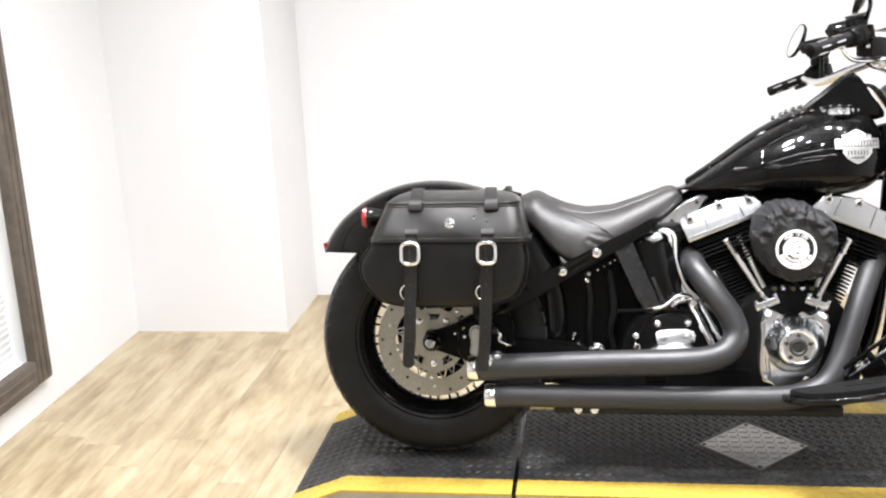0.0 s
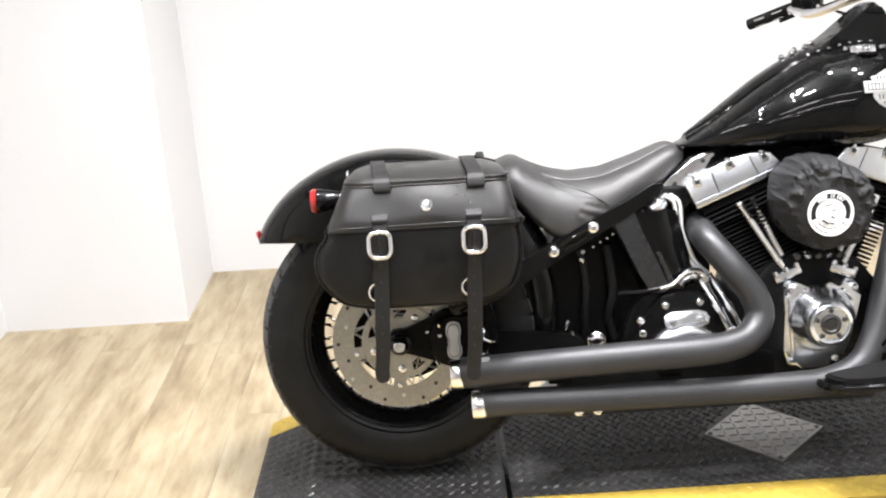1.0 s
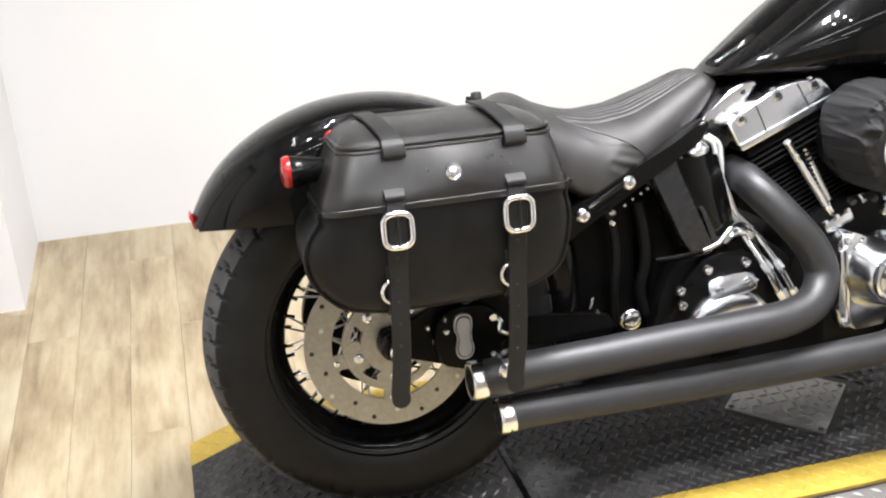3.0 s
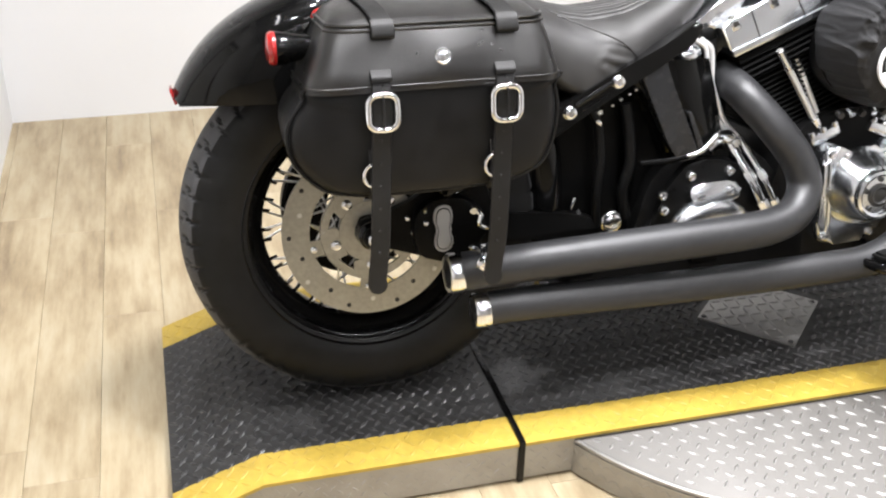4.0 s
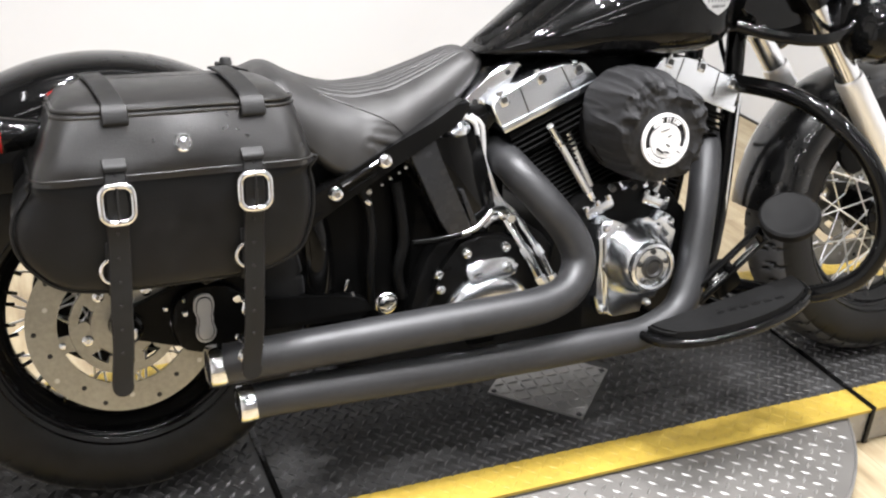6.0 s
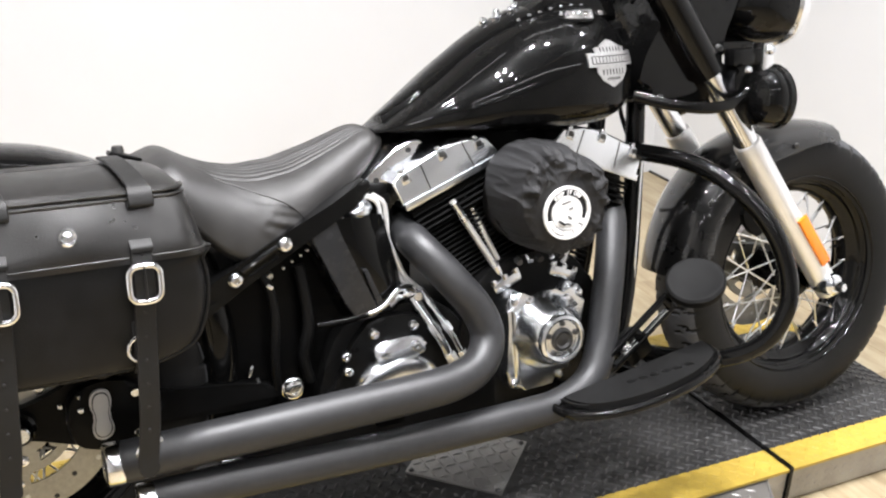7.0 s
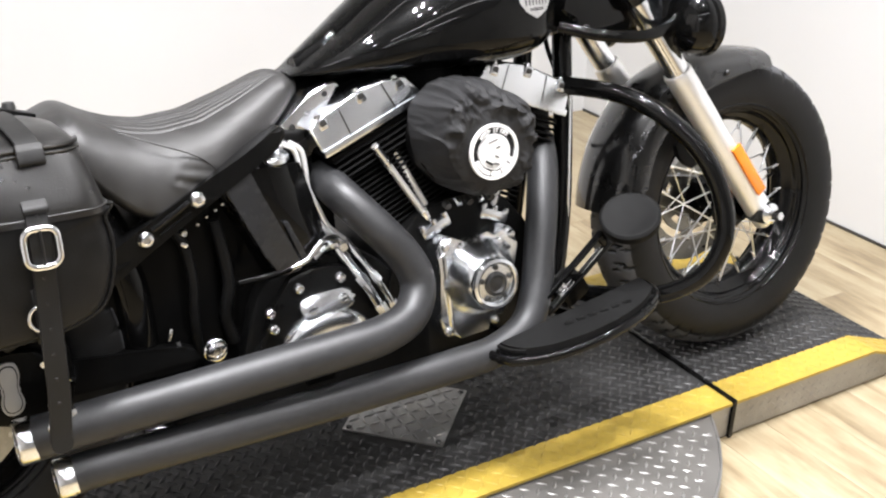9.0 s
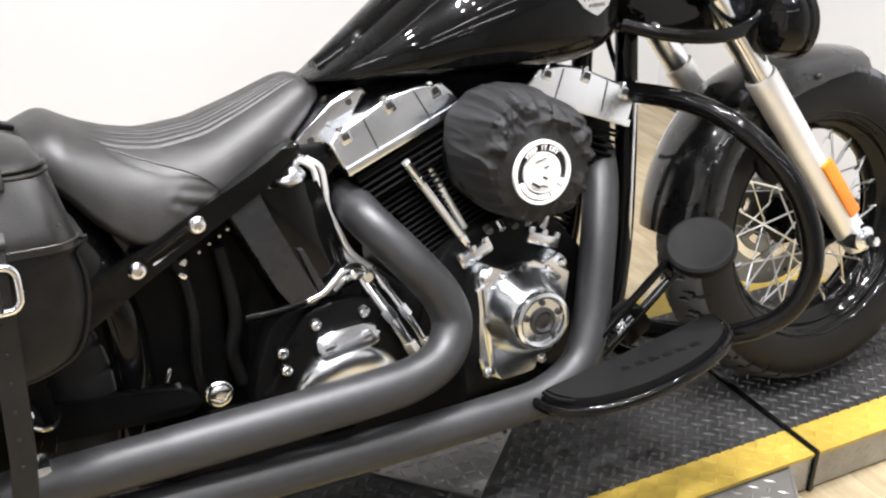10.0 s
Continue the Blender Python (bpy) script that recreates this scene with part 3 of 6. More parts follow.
def rotor(parent, y, r_out, name="brake_disc"):
    ring = part(name, lathe([(r_out - 0.046, y - 0.0025), (r_out, y - 0.0025), (r_out, y + 0.0025), (r_out - 0.046, y + 0.0025)], n=96, closed=True), STEEL, parent, "drilled steel brake disc")
    part("disc_carrier", lathe([(0.026, y - 0.005), (0.052, y - 0.005), (0.054, y - 0.002), (0.054, y + 0.003), (0.026, y + 0.003)], n=64, closed=True), STEEL, parent, "steel disc carrier")
    part("carrier_band", lathe([(0.070, y - 0.004), (0.083, y - 0.004), (0.084, y - 0.002), (0.084, y + 0.003), (0.070, y + 0.003)], n=72, closed=True), STEEL, parent)
    for k in range(5):
        t = Matrix.Rotation(2 * math.pi * k / 5 + 0.3, 4, "Y")
        web = [(0.048, -0.026), (0.060, -0.030), (0.074, -0.030), (0.082, -0.020), (0.079, 0.010), (0.070, 0.024), (0.058, 0.022), (0.048, 0.020)]
        part("disc_web", prism(smooth_outline(web, 3), y - 0.0045, y + 0.002, 0.001, 1).moved(t), STEEL, parent)
        link_arm = [(0.078, -0.016), (0.090, -0.020), (0.106, -0.022), (0.106, 0.006), (0.092, 0.004), (0.078, 0.012)]
        part("disc_link", prism(smooth_outline(link_arm, 3), y - 0.002, y + 0.0022, 0.001, 1).moved(t), STEEL, parent)
        part("disc_bolt", bolt(0.0075, 0.006).moved(t @ pose(0.061, y - 0.0045, 0)), CHROME, parent)
        part("disc_bolt", bolt(0.005, 0.005).moved(t @ pose(0.098, y - 0.002, -0.008)), POLISHED, parent)
    # holes are laid-on discs: black as shade, silver as light showing through
    hole = build("drilled_hole", disc(0.0040, 0.0012, n=14), GAP)
    lit = build("drilled_hole", disc(0.0040, 0.0012, n=14), BADGE)
    for k in range(20):
        a = 2 * math.pi * k / 20
        r = r_out - (0.012, 0.026)[k % 2]
        part("drilled_hole", hole if k % 3 else lit, None, parent, m=pose(r * math.cos(a), y - 0.0026, r * math.sin(a)))
    return ring


rotor(rear, -0.072, 0.147)
rotor(front, 0.085, 0.147)
part("axle_nut", lathe([(0.026, -0.078), (0.024, -0.105), (0.019, -0.108), (0.018, -0.125), (0.013, -0.132), (0.010, -0.132), (0.009, -0.122), (0.0001, -0.122)], n=24), PAINT, rear, "black axle nut")
part("axle_end", disc(0.0125, 0.016, (0, -0.126, 0), 20), POLISHED, rear)
part("belt_pulley", lathe([(0.05, 0.085), (0.125, 0.085), (0.13, 0.09), (0.13, 0.115), (0.125, 0.118), (0.05, 0.11)], n=72, closed=True), POWDER, rear, "black belt pulley")

# ---- rear fender ----
CROWN = [(10, 0.365), (40, 0.395), (62, 0.408), (80, 0.412), (97, 0.413), (106, 0.411), (115, 0.407), (127, 0.401), (139, 0.385), (147, 0.372)]


def fender_section(rc, rl, w):
    right = [(rl, -w), ((rl + rc - 0.05) / 2, -w * 1.01), (rc - 0.055, -w * 1.0), (rc - 0.034, -w * 0.95), (rc - 0.018, -w * 0.82), (rc - 0.007, -w * 0.58), (rc - 0.001, -w * 0.28)]
    right = [(max(r, rl), y) for r, y in right]
    return right + [(rc, 0)] + [(r, -y) for r, y in right[::-1]]


def fender(name, centre, angles, crown, low, w_of, material, label, m=None, thick=0.004):
    cx, cy, cz = centre
    rings = []
    for a in angles:
        rc = soft(a, crown, 6)
        rl = min(low(a), rc - 0.012)
        w = w_of(a)
        sec = fender_section(rc, rl, w)
        inner = [(r - thick if abs(y) < w * 0.9 else r, y * (1 - thick / w)) for r, y in sec[::-1]]
        inner[0], inner[-1] = (sec[-1][0], sec[-1][1] * (1 - thick / w)), (sec[0][0], sec[0][1] * (1 - thick / w))
        ca, sa = math.cos(radians(a)), math.sin(radians(a))
        rings.append([(cx + r * ca, cy + y, cz + r * sa) for r, y in sec + inner])
    return part(name, loft(rings), material, moto, label, m, smooth=50)


rear_fender = fender("rear_fender", (0.0, -0.03, 0.302), [30 + 3 * i for i in range(38)], CROWN, lambda a: 0.233 / math.sin(radians(a)) if a > 72 else interp(a, [(30, 0.285), (50, 0.262), (72, 0.245)]), lambda a: interp(a, [(12, 0.105), (116, 0.105), (128, 0.099), (135, 0.086), (141, 0.066)]), PAINT, "bobbed gloss black rear fender")
part("fender_reflector", rbox((-0.294, -0.036, 0.541), (0.005, 0.040, 0.026), 0.002, (0, -16, 0)), RED, rear_fender, "small red reflector on the fender lip")
part("strap_bracket", rbox((0.205, -0.04, 0.680), (0.05, 0.03, 0.008), 0.003, (0, 16, 0)), POWDER, rear_fender)
part("bracket_knob", lathe([(0.0001, 0.012), (0.008, 0.011), (0.010, 0.004), (0.010, 0)], (0.196, -0.04, 0.686), 16, axis="z"), DARKSTEEL, rear_fender)

# fender strut and frame side casting that carries the seat
strut = part("fender_strut", prism(smooth_outline([(0.12, 0.36), (0.24, 0.405), (0.345, 0.468), (0.44, 0.522), (0.52, 0.567), (0.568, 0.600), (0.562, 0.622), (0.50, 0.588), (0.415, 0.548), (0.33, 0.503), (0.24, 0.458), (0.12, 0.42)], 3), -0.150, -0.118, 0.008, 3), PAINT, moto, "gloss black fender strut")
# thin tube added to draw the bright highlight line between the bolts
part("strut_glint_rib", tube([(0.347, -0.151, 0.499), (0.378, -0.152, 0.516), (0.408, -0.151, 0.532)], 0.0045, 10), PAINT, strut)
for x, z in ((0.42, 0.533), (0.336, 0.487)):
    part("strut_bolt", bolt(0.0105, 0.009).moved(pose(x, -0.15, z)), CHROME, strut, "chrome domed bolt")
for x, z in ((0.423, 0.488), (0.438, 0.497), (0.453, 0.505), (0.465, 0.512), (0.476, 0.518), (0.486, 0.526), (0.502, 0.537), (0.529, 0.557)):
    part("frame_rivet", bolt(0.0034, 0.005, 10).moved(pose(x, -0.122, z)), CHROME, strut)

# turn signals at the back, with red lenses
signal = part("rear_turn_signal", lathe([(0.0001, 0.078), (0.010, 0.074), (0.017, 0.05), (0.0225, 0.02), (0.025, 0.004), (0.024, 0.0)], (-0.148, -0.2, 0.632), 32, axis="x"), PAINT, moto, "bullet-shaped gloss black turn signal with a red lens")
part("lens", lathe([(0.0245, 0.006), (0.0255, -0.002), (0.022, -0.008), (0.012, -0.011), (0.0001, -0.012)], (-0.148, -0.2, 0.632), 32, axis="x"), RED, signal, "red lens")
part("stalk", tube([(-0.09, -0.195, 0.632), (-0.07, -0.16, 0.625), (-0.05, -0.11, 0.615)], 0.009, 12), POWDER, signal)
part("side_reflector", lathe([(0.013, 0), (0.013, -0.004), (0.010, -0.007), (0.0001, -0.008)], (-0.068, -0.137, 0.665), 20), RED, moto, "small round red reflector")

# ---- swingarm, rear brake ----
swing = part("swingarm", prism(smooth_outline([(-0.020, 0.305), (0.0, 0.290), (0.12, 0.268), (0.30, 0.258), (0.40, 0.258), (0.405, 0.28), (0.36, 0.298), (0.22, 0.315), (0.1, 0.332), (0.0, 0.334), (-0.020, 0.325)], 4), -0.118, -0.09, 0.008), POWDER, moto, "black swingarm")
part("pivot_bolt", bolt(0.017, 0.014).moved(pose(0.42, -0.14, 0.286)), CHROME, swing, "chrome pivot bolt")
part("caliper_bracket", prism(smooth_outline([(-0.022, 0.31), (-0.010, 0.288), (0.03, 0.275), (0.12, 0.248), (0.20, 0.255), (0.20, 0.37), (0.12, 0.380), (0.06, 0.352), (0.015, 0.336), (-0.016, 0.328)], 3), -0.128, -0.112, 0.005), POWDER, moto, "black caliper bracket")
caliper = part("rear_caliper", prism(smooth_outline([(0.075, 0.265), (0.13, 0.25), (0.18, 0.268), (0.19, 0.32), (0.165, 0.352), (0.11, 0.36), (0.07, 0.335)], 4), -0.150, -0.085, 0.010), POWDER, moto, "black brake caliper with a silver bean-shaped inlay")
bean = smooth_outline([(0.117, 0.262), (0.131, 0.266), (0.136, 0.281), (0.131, 0.301), (0.135, 0.323), (0.131, 0.339), (0.117, 0.343), (0.106, 0.336), (0.103, 0.318), (0.108, 0.300), (0.104, 0.281), (0.107, 0.267)], 4)
bean = [(x - 0.004, z + 0.008) for x, z in bean]
part("inlay", prism(bean, -0.155, -0.145, 0.002), SILVER, caliper, "silver bean-shaped inlay")
part("inlay_groove", prism([(0.115 + (x - 0.115) * 0.72, 0.310 + (z - 0.310) * 0.85) for x, z in bean], -0.1575, -0.147, 0.001), SILVER, caliper)
part("inlay_line", prism([(0.115 + (x - 0.115) * 0.82, 0.310 + (z - 0.310) * 0.90) for x, z in bean], -0.1562, -0.147, 0.001), GAP, caliper)
part("brake_hose", tube([(0.165, -0.15, 0.338), (0.178, -0.158, 0.33), (0.176, -0.160, 0.314), (0.19, -0.155, 0.304), (0.205, -0.14, 0.298), (0.215, -0.11, 0.296)], 0.004, 10), CHROME, caliper, "chrome brake line")
part("banjo", disc(0.0065, 0.012, (0.166, -0.156, 0.338), 16), CHROME, caliper)
part("bleeder", tube([(0.085, -0.152, 0.342), (0.084, -0.157, 0.350)], 0.003, 10, 1), POLISHED, caliper)
for x, z in ((0.070, 0.300), (0.086, 0.322), (0.060, 0.326), (0.165, 0.270)):
    part("caliper_bolt", bolt(0.0045, 0.006, 10).moved(pose(x, -0.150 if x > 0.08 else -0.128, z)), POLISHED, caliper)

# black plastic liner between the rear wheel and the gearbox
liner = part("inner_liner", prism(smooth_outline([(0.255, 0.20), (0.40, 0.20), (0.47, 0.28), (0.49, 0.40), (0.52, 0.53), (0.36, 0.50), (0.27, 0.46), (0.255, 0.35)], 4), -0.095, 0.10, 0.02, 4), POWDER, moto, "black inner panel")
part("liner_fold", tube([(0.30, -0.08, 0.46), (0.315, -0.084, 0.40), (0.318, -0.084, 0.30), (0.31, -0.08, 0.22)], 0.030, 16, flat=0.9), PAINT, liner)
part("clip", tube([(0.372, -0.105, 0.30), (0.375, -0.112, 0.285), (0.37, -0.108, 0.27)], 0.004, 8), DARKSTEEL, liner)
part("breather_hose", tube([(0.388, -0.118, 0.480), (0.398, -0.124, 0.455), (0.404, -0.124, 0.40), (0.400, -0.120, 0.33), (0.405, -0.110, 0.27)], 0.008, 12), CASTING, liner, "black breather hose")
part("breather_hose", tube([(0.452, -0.112, 0.486), (0.458, -0.118, 0.44), (0.462, -0.118, 0.38), (0.452, -0.114, 0.33), (0.462, -0.108, 0.28)], 0.010, 12), CASTING, liner, "black breather hose")
part("hose_clip", rbox((0.396, -0.130, 0.462), (0.012, 0.006, 0.007), 0.002, (0, 40, 0)), CHROME, liner)
part("hose_clip", rbox((0.361, -0.108, 0.316), (0.006, 0.008, 0.022), 0.002, (0, 20, 0)), CHROME, liner)
part("bright_fitting", bolt(0.007, 0.010, 12).moved(pose(0.40, -0.118, 0.478)), CHROME, liner)

# ---- oil tank and gearbox ----
oil = part("oil_tank", loft([[(x + 0.01 * s, y, z) for x, y, z in ring] for s, ring in enumerate([
    [(0.448, -0.10, 0.55), (0.50, -0.126, 0.555), (0.555, -0.13, 0.56), (0.60, -0.12, 0.555), (0.62, -0.07, 0.55), (0.62, 0.07, 0.55), (0.46, 0.07, 0.55)],
    [(0.462, -0.104, 0.50), (0.507, -0.132, 0.50), (0.565, -0.136, 0.50), (0.605, -0.122, 0.50), (0.62, -0.07, 0.5), (0.62, 0.07, 0.5), (0.47, 0.07, 0.5)],
    [(0.482, -0.104, 0.44), (0.524, -0.132, 0.44), (0.575, -0.136, 0.44), (0.61, -0.12, 0.44), (0.62, -0.07, 0.44), (0.62, 0.07, 0.44), (0.48, 0.07, 0.44)],
    [(0.495, -0.10, 0.385), (0.535, -0.125, 0.38), (0.58, -0.13, 0.385), (0.612, -0.115, 0.39), (0.62, -0.07, 0.39), (0.62, 0.07, 0.39), (0.50, 0.07, 0.39)]])]), PAINT, moto, "gloss black oil tank", smooth=60)
# panel and strip carry the grey reflection on the tank's flank
part("tank_panel", prism([(0.458, 0.548), (0.506, 0.574), (0.520, 0.520), (0.580, 0.396), (0.572, 0.386), (0.540, 0.382), (0.518, 0.420)], -0.148, -0.125, 0.003, 3), PANEL, oil, "satin side panel with a reflection's grey in its colour")
part("tank_panel", prism([(0.553, 0.470), (0.561, 0.470), (0.590, 0.402), (0.580, 0.396)], -0.147, -0.125, 0.002, 2), PANEL, oil, "narrow satin strip with a reflection's grey in its colour")
part("filler_cap", lathe([(0.0001, -0.010), (0.012, -0.009), (0.018, -0.005), (0.019, 0.0), (0.010, 0.006)], n=24).moved(pose(0.560, -0.122, 0.568, -40, 0, 6) @ Matrix.Diagonal((1.2, 1.1, 0.8, 1))), POLISHED, oil, "chrome oval cap")
part("cap_neck", tube([(0.565, -0.115, 0.57), (0.577, -0.10, 0.58), (0.588, -0.09, 0.585)], 0.007, 12), CHROME, oil)
for dx, dy in ((0.0, 0.0), (0.012, 0.003)):
    part("chrome_pipe", tube([(0.580 + dx, -0.105 + dy, 0.586), (0.599 + dx, -0.108 + dy, 0.570), (0.602 + dx, -0.112 + dy, 0.54), (0.603 + dx, -0.114 + dy, 0.508), (0.616 + dx, -0.116 + dy, 0.472), (0.630 + dx, -0.116 + dy, 0.440), (0.658 + dx, -0.118 + dy, 0.410)], 0.0044, 10), FORKMETAL, moto, "bent chrome brake pipe")
for dx, r in ((0.0, 0.0085), (0.024, 0.006)):
    rod = part("chrome_rod", tube([(0.646 + dx, -0.116, 0.412), (0.664 + dx, -0.134, 0.376), (0.685 + dx, -0.152, 0.335), (0.708 + dx, -0.162, 0.285)], r, 12), CHROME, moto, "chrome linkage rod")
    part("rod_nut", tube([(0.676 + dx, -0.144, 0.353), (0.684 + dx, -0.151, 0.338)], r + 0.0025, 6, 1), POLISHED, rod)
    part("rod_clamp", tube([(0.655 + dx, -0.125, 0.394), (0.661 + dx, -0.131, 0.382)], r + 0.002, 14, 1), CHROME, rod)
    part("rod_end", tube([(0.700 + dx, -0.160, 0.302), (0.708 + dx, -0.162, 0.286)], r + 0.003, 6, 1), POLISHED, rod)
lever = part("chrome_lever", tube([(0.556, -0.145, 0.392), (0.584, -0.146, 0.400), (0.603, -0.142, 0.414), (0.620, -0.137, 0.424), (0.646, -0.130, 0.421), (0.661, -0.126, 0.398)], lambda t: 0.0048 + 0.002 * t, 12), CHROME, moto, "chrome linkage")
part("lever_bolt", bolt(0.006, 0.007, 12).moved(pose(0.632, -0.142, 0.416)), POLISHED, lever)
part("lever_eye", disc(0.0085, 0.014, (0.657, -0.130, 0.405), 18), POLISHED, lever)
part("linkage_arm", tube([(0.602, -0.138, 0.398), (0.622, -0.138, 0.411), (0.646, -0.130, 0.408)], 0.006, 10), CHROME, moto, "chrome linkage arm")
part("linkage_rod", tube([(0.470, -0.142, 0.386), (0.515, -0.144, 0.387), (0.558, -0.145, 0.392)], 0.0055, 10), PAINT, moto, "black linkage rod")
gear = part("gearbox", prism(smooth_outline([(0.49, 0.20), (0.75, 0.20), (0.77, 0.30), (0.70, 0.385), (0.60, 0.39), (0.52, 0.37), (0.485, 0.30)], 3), -0.125, 0.12, 0.012), CASTING, moto, "black gearbox casing")
part("side_cover", prism(smooth_outline([(0.505, 0.28), (0.52, 0.325), (0.548, 0.362), (0.575, 0.38), (0.648, 0.376), (0.668, 0.35), (0.69, 0.30), (0.70, 0.26), (0.50, 0.255)], 3), -0.142, -0.115, 0.008), CASTING, gear, "black gearbox side cover")
part("chrome_plate", prism(smooth_outline([(0.567, 0.336), (0.605, 0.341), (0.650, 0.340), (0.657, 0.325), (0.655, 0.310), (0.61, 0.304), (0.572, 0.301), (0.564, 0.318)], 3), -0.158, -0.138, 0.004).moved(Matrix.Translation((0.61, -0.15, 0.32)) @ Matrix.Rotation(radians(-14), 4, "X") @ Matrix.Translation((-0.61, 0.15, -0.32))), SATIN, gear, "small chrome cover plate")
half = [(0.610 + 0.088 * math.cos(radians(a)), 0.238 + 0.078 * math.sin(radians(a))) for a in range(0, 181, 12)]
part("chrome_bowl", domed(half, ((-0.120, 1.0), (-0.138, 0.99), (-0.150, 0.95), (-0.158, 0.86), (-0.163, 0.70), (-0.166, 0.45), (-0.167, 0.1))), SATIN, gear, "domed chrome cover")
for x, z in ((0.518, 0.297), (0.568, 0.355), (0.642, 0.358), (0.515, 0.325)):
    part("cover_bolt", bolt(0.0085, 0.012).moved(pose(x, -0.140, z)), CHROME, gear, "chrome bolt")
for x, z in ((0.582, 0.32), (0.640, 0.325)):
    part("plate_bolt", bolt(0.0085, 0.006, 12).moved(pose(x, -0.156, z)), POLISHED, gear)

part("lower_frame_box", rbox((0.57, -0.03, 0.196), (0.46, 0.25, 0.09), 0.015), FIN, moto, "black box under the gearbox")
# added block, keeps the bright floor from showing between tank and liner
part("gap_filler_box", rbox((0.53, 0.0, 0.41), (0.22, 0.19, 0.40), 0.03, (0, 0, 0), 4), POWDER, moto, "black filler box added behind the oil tank")

# ---- frame ----
part("frame_rail", tube([(0.30, -0.10, 0.16), (0.5, -0.11, 0.148), (0.8, -0.11, 0.146), (1.02, -0.10, 0.16), (1.10, -0.09, 0.22), (1.135, -0.08, 0.32), (1.155, -0.07, 0.50), (1.165, -0.06, 0.70), (1.19, -0.03, 0.84)], 0.0185, 14), PAINT, moto, "gloss black frame tube")
part("frame_rail", tube([(0.30, 0.10, 0.16), (0.8, 0.11, 0.146), (1.02, 0.10, 0.16), (1.10, 0.09, 0.22), (1.135, 0.08, 0.32), (1.155, 0.07, 0.50), (1.165, 0.06, 0.70), (1.19, 0.03, 0.84)], 0.0185, 14), PAINT, moto, "gloss black frame tube")
part("frame_backbone", tube([(1.19, 0, 0.82), (1.0, 0, 0.77), (0.75, 0, 0.68), (0.62, 0, 0.62), (0.58, 0, 0.5)], 0.03, 14), POWDER, moto, "black frame backbone")
# added rod, stands in for a specular streak on the rail
part("rail_glint_strip", tube([(0.358, -0.148, 0.490), (0.407, -0.148, 0.5145)], 0.0032, 8, 1), PAINT, moto, "gloss black strip added for the highlight along the seat rail")
part("lower_rail_cover", rbox((0.66, -0.155, 0.143), (0.70, 0.03, 0.028), 0.008), PAINT, moto, "black rail under the exhaust")
for x in (0.372, 0.412):
    part("rail_bolt", bolt(0.010, 0.010).moved(pose(x, -0.17, 0.142)), POLISHED, moto, "bright bolt")
part("wiring_strip", rbox((1.150, -0.092, 0.45), (0.006, 0.006, 0.34), 0.002, (0, 3, 0)), POLISHED, moto, "thin bright strip on the frame tube")

# ---- seat ----
S_TOP = [(0.205, 0.655), (0.225, 0.669), (0.267, 0.686), (0.31, 0.662), (0.35, 0.647), (0.396, 0.638), (0.463, 0.643), (0.534, 0.666), (0.60, 0.691), (0.622, 0.690), (0.636, 0.678)]
S_LOW = [(0.205, 0.64), (0.27, 0.60), (0.29, 0.57), (0.315, 0.546), (0.335, 0.528), (0.355, 0.518), (0.377, 0.515), (0.404, 0.526), (0.439, 0.541), (0.477, 0.557), (0.523, 0.581), (0.565, 0.609), (0.60, 0.636), (0.622, 0.656), (0.636, 0.668)]
S_WID = [(0.205, 0.06), (0.225, 0.10), (0.267, 0.128), (0.31, 0.14), (0.37, 0.146), (0.42, 0.144), (0.475, 0.128), (0.53, 0.105), (0.59, 0.08), (0.62, 0.066), (0.636, 0.045)]
rings = []
NX, NV = 140, 168
SEAT_FOLDS = (((0.400, 0.564), (0.446, 0.549), 0.016), ((0.410, 0.553), (0.440, 0.544), 0.010), ((0.412, 0.578), (0.462, 0.566), 0.008))
for i in range(NX + 1):
    x = 0.205 + (0.636 - 0.205) * i / NX
    zt, zl, w = soft(x, S_TOP, 0.012), soft(x, S_LOW, 0.014), soft(x, S_WID, 0.012)
    if zt - zl < 0.012:
        zl = zt - 0.012
    ring = []
    for k in range(NV + 1):
        a = math.pi * (k / NV - 0.5)
        s, c = math.sin(a), math.cos(a)
        y = w * math.copysign(abs(s) ** 0.86, s)
        z = zl + (zt - zl) * abs(c) ** 0.72
        av = abs(y) / w
        fade = max(0, min(1, (x - 0.30) / 0.05)) * max(0, min(1, (0.615 - x) / 0.03))
        if 0.08 < av < 0.62:
            z -= 0.0058 * fade * max(0, math.cos(av * 2 * math.pi / 0.108)) ** 6
        # soft creases low on the flank, beside the front bolt
        for (ax, az), (bx, bz), deep in SEAT_FOLDS:
            u = max(0.0, min(1.0, ((x - ax) * (bx - ax) + (z - az) * (bz - az)) / ((bx - ax) ** 2 + (bz - az) ** 2)))
            d = math.hypot(x - ax - u * (bx - ax), z - az - u * (bz - az))
            y *= 1 - deep * math.exp(-(d / 0.0045) ** 2) * math.sin(math.pi * (0.15 + 0.7 * u)) + 0.5 * deep * math.exp(-((d - 0.010) / 0.006) ** 2)
        ring.append((x, y, z))
    ring += [(x, w * 0.9, zl - 0.012), (x, -w * 0.9, zl - 0.012)]
    rings.append(ring)
seat = part("seat", loft(rings), SEAT, moto, "black leather solo seat with stitched ribs", smooth=70)
part("seam", tube([(0.33, -0.100, 0.640), (0.385, -0.128, 0.617), (0.419, -0.132, 0.602), (0.442, -0.133, 0.588), (0.462, -0.131, 0.568)], 0.0013, 6), SEAT, seat)

